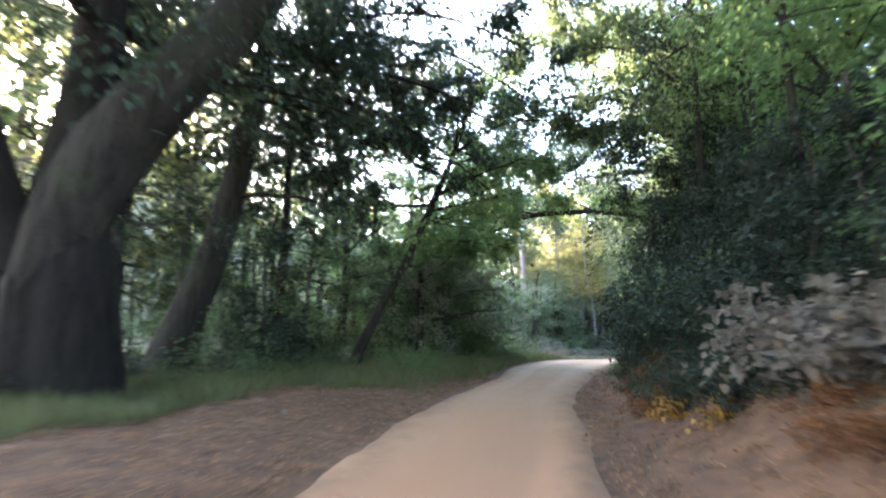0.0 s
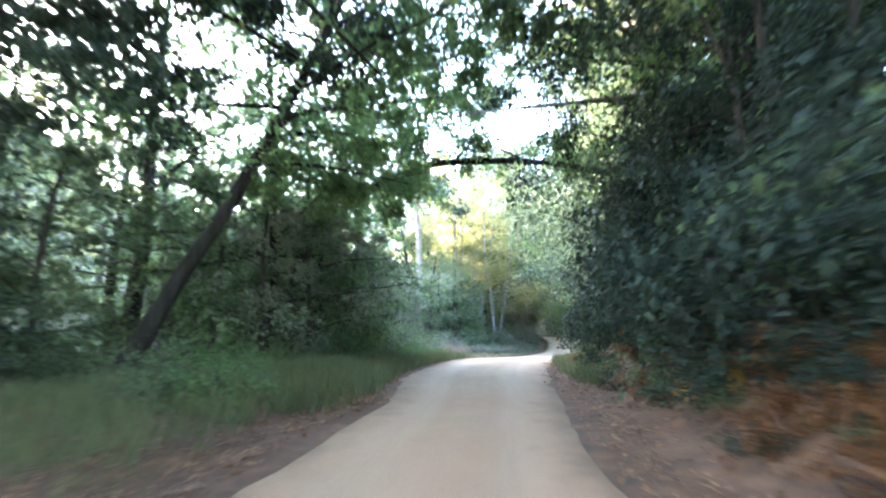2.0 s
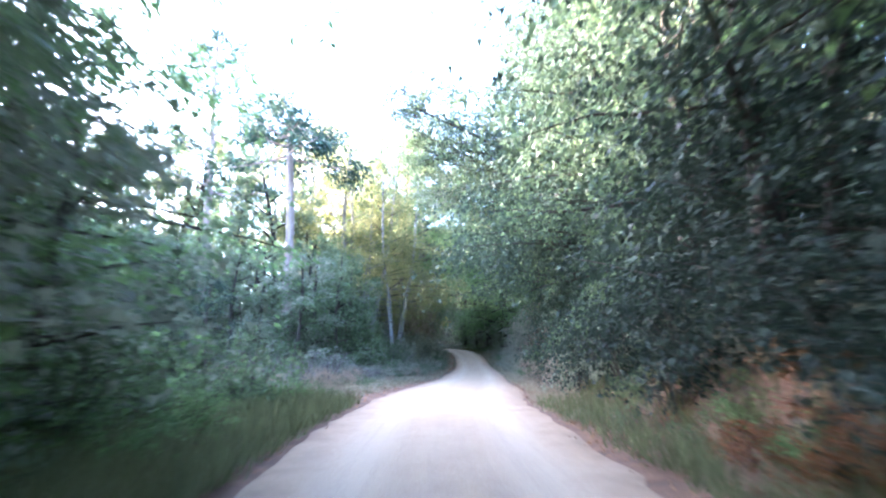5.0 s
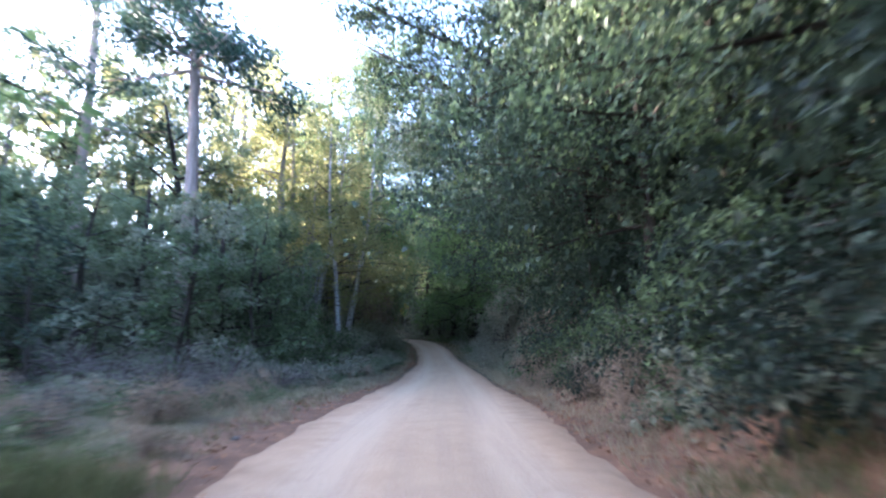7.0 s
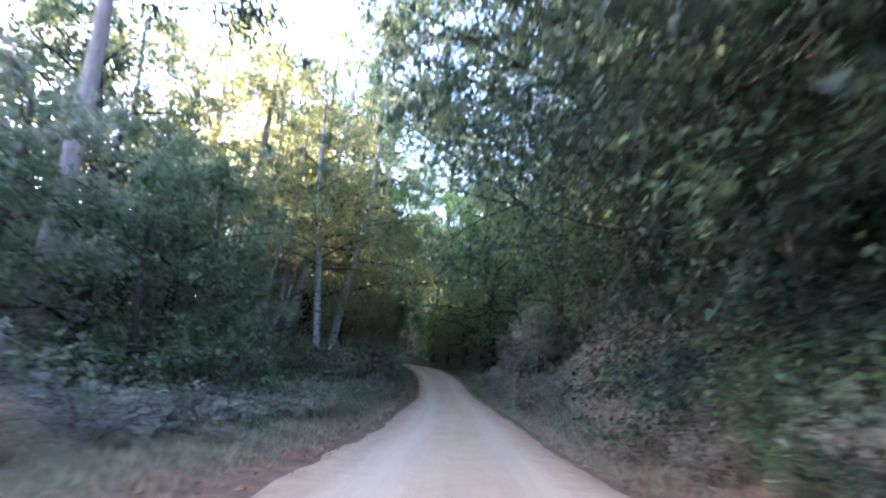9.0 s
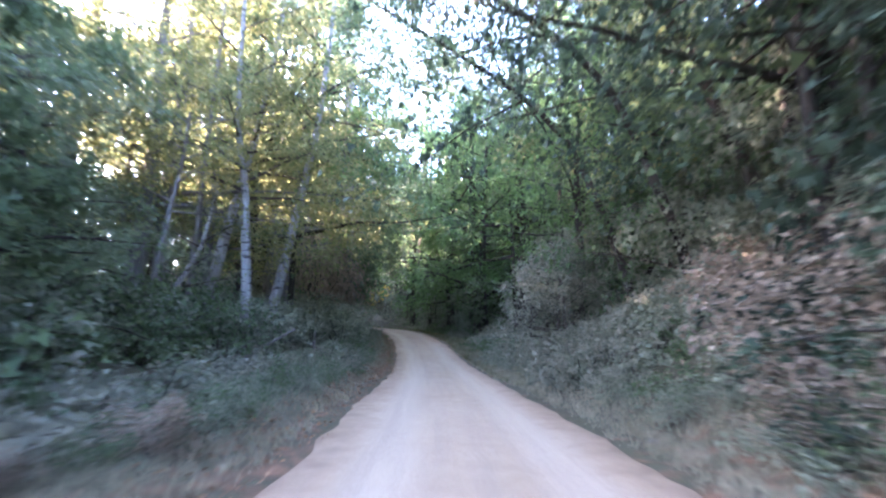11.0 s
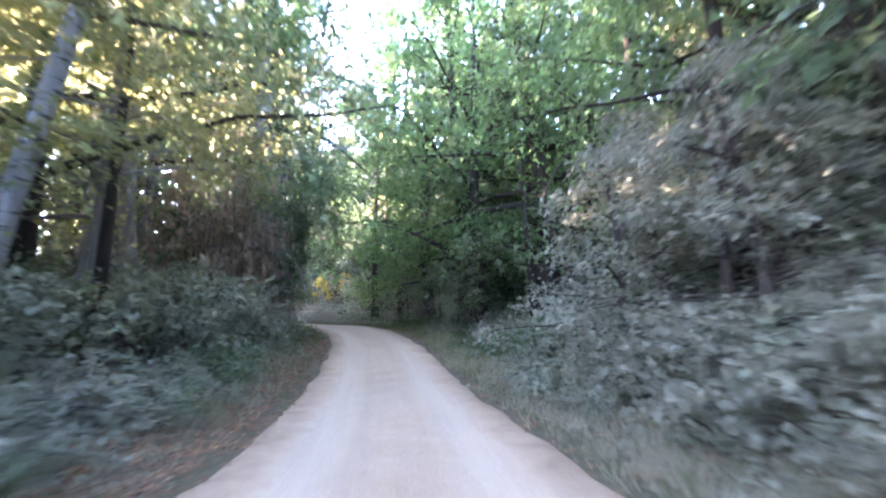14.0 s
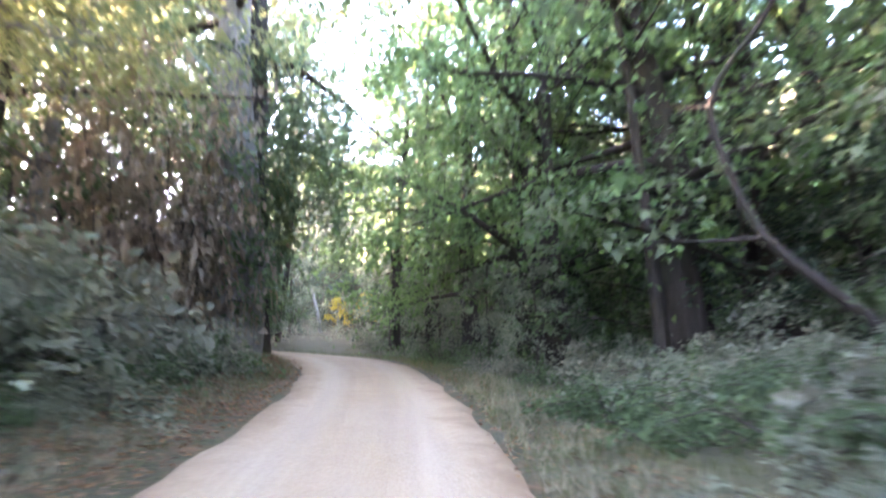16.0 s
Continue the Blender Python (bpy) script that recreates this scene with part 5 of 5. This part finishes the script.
# on the bank to the right
for x, y, t, sc in ((10.5, 3, W_DARK, 1.0), (12, 8, W_FRESH, 0.9), (14, 13, W_FRESH, 1.0), (13.5, 18, W_GREEN, 0.9), (12.6, 25.0, N_GREEN, 1.0), (15.6, 29.0, N_GREEN, 1.0), (18.4, 32.4, N_DARK, 0.9), (10.6, 16.0, N_GREEN, 0.9), (36.6, 69.6, N_FRESH, 1.45), (25.0, 39.5, W_GREEN, 1.3), (28.2, 43.0, W_DARK, 1.3), (32.0, 48.0, W_GREEN, 1.5), (36, 51, W_GREEN, 1.4), (36.5, 57.0, W_FRESH, 1.5), (18.5, 20, W_FRESH, 1.1),
                    (20, 28, W_DARK, 1.0), (19.5, 36.5, W_GREEN, 0.8), (22.5, 39.5, W_DARK, 0.85), (30, 47.5, W_YELLOW, 1.4), (25, 35, W_YELLOW, 1.1), (31, 44, W_YELLOW, 1.1),
                    (31.5, 56.5, N_FRESH, 1.0), (29.9, 56.0, T_DUSTY, 0.85), (30.2, 58.0, T_DUSTY, 0.8), (31.8, 58.2, T_DUSTY, 0.95), (34, 54, W_YELLOW, 1.1), (42, 61, W_GREEN, 1.2), (40, 58, W_YELLOW, 1.2), (37.2, 74.5, N_FRESH, 1.5), (36.5, 79.5, W_FRESH, 1.0),
                    (42, 70, W_DARK, 1.1), (44, 64, W_YELLOW, 1.2), (47, 74, W_GREEN, 1.2), (41, 78, W_GREEN, 1.1), (46, 84, W_YELLOW, 1.2)):
    set_tree(t, x, y, sc, x * 91)
# the bend and beyond
for x, y, t, sc in ((26.5, 87, W_DARK, 1.2), (31, 86, N_HIGH, 1.0), (32.6, 92, N_HIGH, 1.15), (27.8, 86.5, N_HIGH, 1.1), (29.6, 90.5, N_HIGH, 1.2), (33.2, 87.0, N_TALL, 1.3), (37.7, 78.5, N_TALL, 1.5), (38.4, 60.6, N_HIGH, 1.2), (39.2, 63.0, N_HIGH, 1.2), (41.5, 87.5, W_GREEN, 1.5), (31.5, 90, W_DARK, 1.4), (37.5, 104, W_DARK, 1.4), (42, 105, W_DARK, 1.4), (46, 101, W_DARK, 1.3), (22, 86, W_GREEN, 1.6), (41.6, 76.8, W_GREEN, 1.5), (40, 82, W_FRESH, 1.6), (44, 94, W_GREEN, 1.2), (28, 94, W_DARK, 1.3), (50, 90, W_DARK, 1.2),
                    (22.6, 67.6, N_YELLOW, 1.0), (22.2, 70.5, N_YELLOW, 1.15), (18.6, 67.0, N_YELLOW, 1.1), (16.9, 66.0, N_YELLOW, 1.55), (23.4, 73.0, N_YELLOW, 1.6), (38.4, 58.4, N_GREEN, 1.1), (41.0, 66.5, N_FRESH, 1.4), (15.5, 70.5, N_YELLOW, 1.0), (12.5, 68.0, N_YELLOW, 0.9), (24.3, 76.5, N_YELLOW, 1.2), (21.5, 77.5, W_GREEN, 1.0), (18.5, 71, W_YELLOW, 1.0), (23.5, 86, W_DARK, 1.0), (39.6, 103.6, N_DARK, 1.15), (43.0, 102.6, N_DARK, 1.1), (33.0, 98.6, N_DARK, 1.0), (30.6, 93.0, N_DARK, 1.0), (46.4, 97.0, N_DARK, 1.0), (29.0, 88.0, T_DARK, 1.2), (31.2, 90.4, T_DARK, 1.1), (27.0, 84.6, T_DARK, 1.2), (33.4, 95.6, T_DARK, 1.1), (44.0, 98.0, T_DARK, 1.2), (41.4, 100.6, T_DARK, 1.2)):
    set_tree(t, x, y, sc, x * 53)
# the tall wood behind the pines and birches, its leaves toned yellow for sun, and leafy young trees at its foot
for x, y, t, sc in ((-3.5, 60.5, W_GREEN, 1.0), (0.3, 61.3, N_YELLOW, 1.05), (2.4, 64.6, W_GREEN, 1.2), (5.7, 65.9, N_YELLOW, 1.35), (9.3, 62.8, N_YELLOW, 1.35), (11.2, 65.0, N_YELLOW, 1.5), (13.2, 67.4, N_YELLOW, 1.7), (15.6, 65.4, N_YELLOW, 1.6),
                    (20.6, 70.0, N_GREEN, 1.8), (-5.5, 60.5, W_HALF, 1.1), (-2.0, 63.0, W_HALF, 1.2), (1.2, 65.6, W_HALF, 1.2), (4.6, 68.0, W_HALF, 1.3), (8.0, 66.8, W_HALF, 1.3), (12.0, 69.8, W_HALF, 1.3), (15.6, 69.4, W_HALF, 1.2), (22.8, 75.4, N_GREEN, 1.7),
                    (3.0, 50.2, W_HALF, 0.85), (5.6, 48.8, W_HALF, 0.75), (7.4, 50.6, W_HALF, 0.85), (10.2, 50.0, W_HALF, 0.8), (12.2, 52.0, W_HALF, 0.85), (10.6, 54.6, W_HALF, 0.95), (7.4, 55.2, W_HALF, 0.95), (4.4, 53.4, W_HALF, 0.95), (0.6, 53.6, W_HALF, 0.95),
                    (13.4, 55.6, W_HALF, 0.85), (-2.4, 50.8, W_HALF, 0.95), (11.4, 58.4, W_HALF, 1.1), (12.2, 61.4, W_HALF, 0.9)):
    set_tree(t, x, y, sc, x * 67 + 10)
# leafy trees that close the wood up the slope beyond the bend
for x, y, t, sc in ((34.2, 59.4, N_TALL, 1.45), (31.6, 53.2, N_TALL, 1.4), (22.6, 67.4, N_TALL, 1.45), (27.4, 46.6, N_TALL, 1.3), (40.2, 65.6, W_HALF, 1.6), (42.6, 70.2, W_HALF, 1.7), (41.2, 73.6, W_HALF, 1.6), (44.2, 75.0, W_HALF, 1.8), (45.6, 66.4, W_HALF, 1.8), (35.4, 55.6, W_HALF, 1.3)):
    set_tree(t, x, y, sc, x * 67 + 10)
# a belt of wood that closes the place all round
g = np.random.default_rng(402)
for k in range(22):
    a = k / 22 * 2 * math.pi
    x, y = 12 + (62 + 8 * g.random()) * math.cos(a), 45 + (78 + 8 * g.random()) * math.sin(a)
    low = 0.5 if x < 0 and y > 30 else 0.0
    set_tree((W_GREEN, W_DARK)[k % 2], x, y, 1.5 - low + 0.4 * g.random(), float(g.random() * 360))


# ---- grass, fallen leaves and stones ----
def tufts(name, label, mat, zones, seed, tall, wide=0.06):
    """Grass over stretches of the verge: (s0, s1, l0, l1, blades)."""
    g = np.random.default_rng(seed)
    P, A, N, S = [], [], [], []
    for s0, s1, l0, l1, n in zones:
        m = n // 14
        x, y = spot(s0 + (s1 - s0) * g.random(m), l0 + (l1 - l0) * g.random(m))
        x, y = np.repeat(x, 14) + g.normal(0, 0.09, m * 14), np.repeat(y, 14) + g.normal(0, 0.09, m * 14)
        s, l, hw, z = along(x, y)
        ok = np.abs(l) > hw * (0.93 + 0.1 * g.random(len(l)))
        x, y = x[ok], y[ok]
        k = len(x)
        P.append(np.stack([x, y, height(x, y) - 0.02], 1))
        A.append(unit(np.stack([g.normal(0, 0.35, k), g.normal(0, 0.35, k), np.ones(k)], 1)))
        N.append(unit(g.normal(0, 1, (k, 3)) * (1, 1, 0.2)))
        S.append(tall * (0.35 + 0.9 * g.random(k)))
    v, f = blades(np.concatenate(P), np.concatenate(A), np.concatenate(N), np.concatenate(S), wide, True)
    tagged(new(name, raw_mesh(name, v, f, mat, False)), label, "grass", kind="stuff")


tufts("grass", "green grass along the verge", M_GRASS, ((2, 14, -8.5, -5.0, 16000), (11, 34, -5.4, -2.1, 28000), (17, 34, 2.2, 4.2, 9000), (14, 34, -4.0, -1.7, 16000)), 501, 0.36)
tufts("short_grass", "short green and yellow grass along the verge", M_GRASS, ((30, 48, -8.0, -2.9, 13000), (60, 84, 1.6, 3.2, 9000), (66, 86, 1.5, 3.6, 9000), (66, 86, -3.2, -1.6, 5000), (76, 95, 1.7, 5.0, 7000), (74, 84, -3.4, -2.0, 3000)), 505, 0.17)
tufts("dry_grass", "dry straw-coloured grass along the verge", M_DRY, ((32, 52, -7.5, -2.7, 18000), (30, 68, 2.1, 4.2, 22000), (46, 66, -4.0, -2.2, 6000), (60, 78, 1.6, 2.9, 8000), (64, 76, -3.4, -2.0, 3000)), 502, 0.19)


def litter(zones, seed):
    g = np.random.default_rng(seed)
    P, S = [], []
    for s0, s1, l0, l1, n in zones:
        x, y = spot(s0 + (s1 - s0) * g.random(n), l0 + (l1 - l0) * g.random(n) ** 1.2)
        s, l, hw, z = along(x, y)
        ok = np.abs(l) > hw * (0.78 + 0.34 * g.random(n) ** 0.6)
        x, y = x[ok], y[ok]
        P.append(np.stack([x, y, np.maximum(height(x, y), np.where(np.abs(l[ok]) < hw[ok], z[ok], -9)) + 0.015 + 0.03 * g.random(len(x))], 1))
        S.append(0.035 + 0.045 * g.random(len(x)))
    P, S = np.concatenate(P), np.concatenate(S)
    k = len(P)
    v, f = blades(P, unit(g.normal(0, 1, (k, 3)) * (1, 1, 0.25)), unit(g.normal(0, 0.4, (k, 3)) + (0, 0, 1)), S, 0.7)
    tagged(new("leaf_litter", raw_mesh("leaf_litter", v, f, M_LITTER, False)), "fallen brown and orange leaves along the track", "fallen leaves", kind="stuff")


litter(((-4, 16, -1.5, -6.5, 16000), (-4, 30, 1.4, 4.5, 15000), (14, 48, -1.2, -3.4, 7000), (28, 50, 2.2, 4.0, 5000), (46, 84, -1.9, -3.2, 5000), (60, 86, -1.5, -3.6, 12000), (62, 84, 1.4, 3.0, 4000)), 503)


def stones(n, seed):
    g = np.random.default_rng(seed)
    done = []
    for k in range(n):
        bm = bmesh.new()
        bmesh.ops.create_icosphere(bm, subdivisions=2, radius=1.0)
        for vv in bm.verts:
            vv.co *= 0.75 + 0.35 * noise.noise(vv.co * 1.3 + Vector((k * 7.1, 0, 0)))
            vv.co.z *= 0.6
        me = bpy.data.meshes.new("stone")
        bm.to_mesh(me)
        bm.free()
        me.materials.append(B_OLD)
        done.append(me)
    spots = ((11.2, 2.6, 0.14), (9.5, 3.0, 0.10), (14, 3.1, 0.09), (36.5, -2.8, 0.09), (52.5, 2.6, 0.08), (44.0, 3.2, 0.1), (66.0, 1.9, 0.07), (8.0, -3.4, 0.08), (70.5, -2.5, 0.07))
    for k, (s, l, r) in enumerate(spots):
        x, y = spot(s, l)
        ob = new("stone", done[k % n])
        ob.matrix_world = pose(float(x), float(y), float(height(x, y)) + r * 0.2, 0, 0, k * 50) @ Matrix.Diagonal((r, r * 1.2, r, 1))
        tagged(ob, "small pale stone lying on the verge", "stone", "stones on the verge")


stones(3, 504)

# the patterns from which the plants were set stand off in the wood behind
for n, ob in enumerate((*SHRUBS, *BRAMBLES, W_GREEN, W_FRESH, W_DARK, W_YELLOW, W_HALF, N_FRESH, N_GREEN, N_DARK, N_YELLOW, N_HIGH, N_TALL, N_ROOF, T_GREEN, T_FRESH, T_DARK, T_DUSTY, T_HALF, T_SHADED, N_SHADED)):
    x, y = -9.0 - 3.2 * (n % 4), -4.0 - 3.0 * (n // 4)
    ob.location = (x, y, float(height(x, y)) - 0.1)
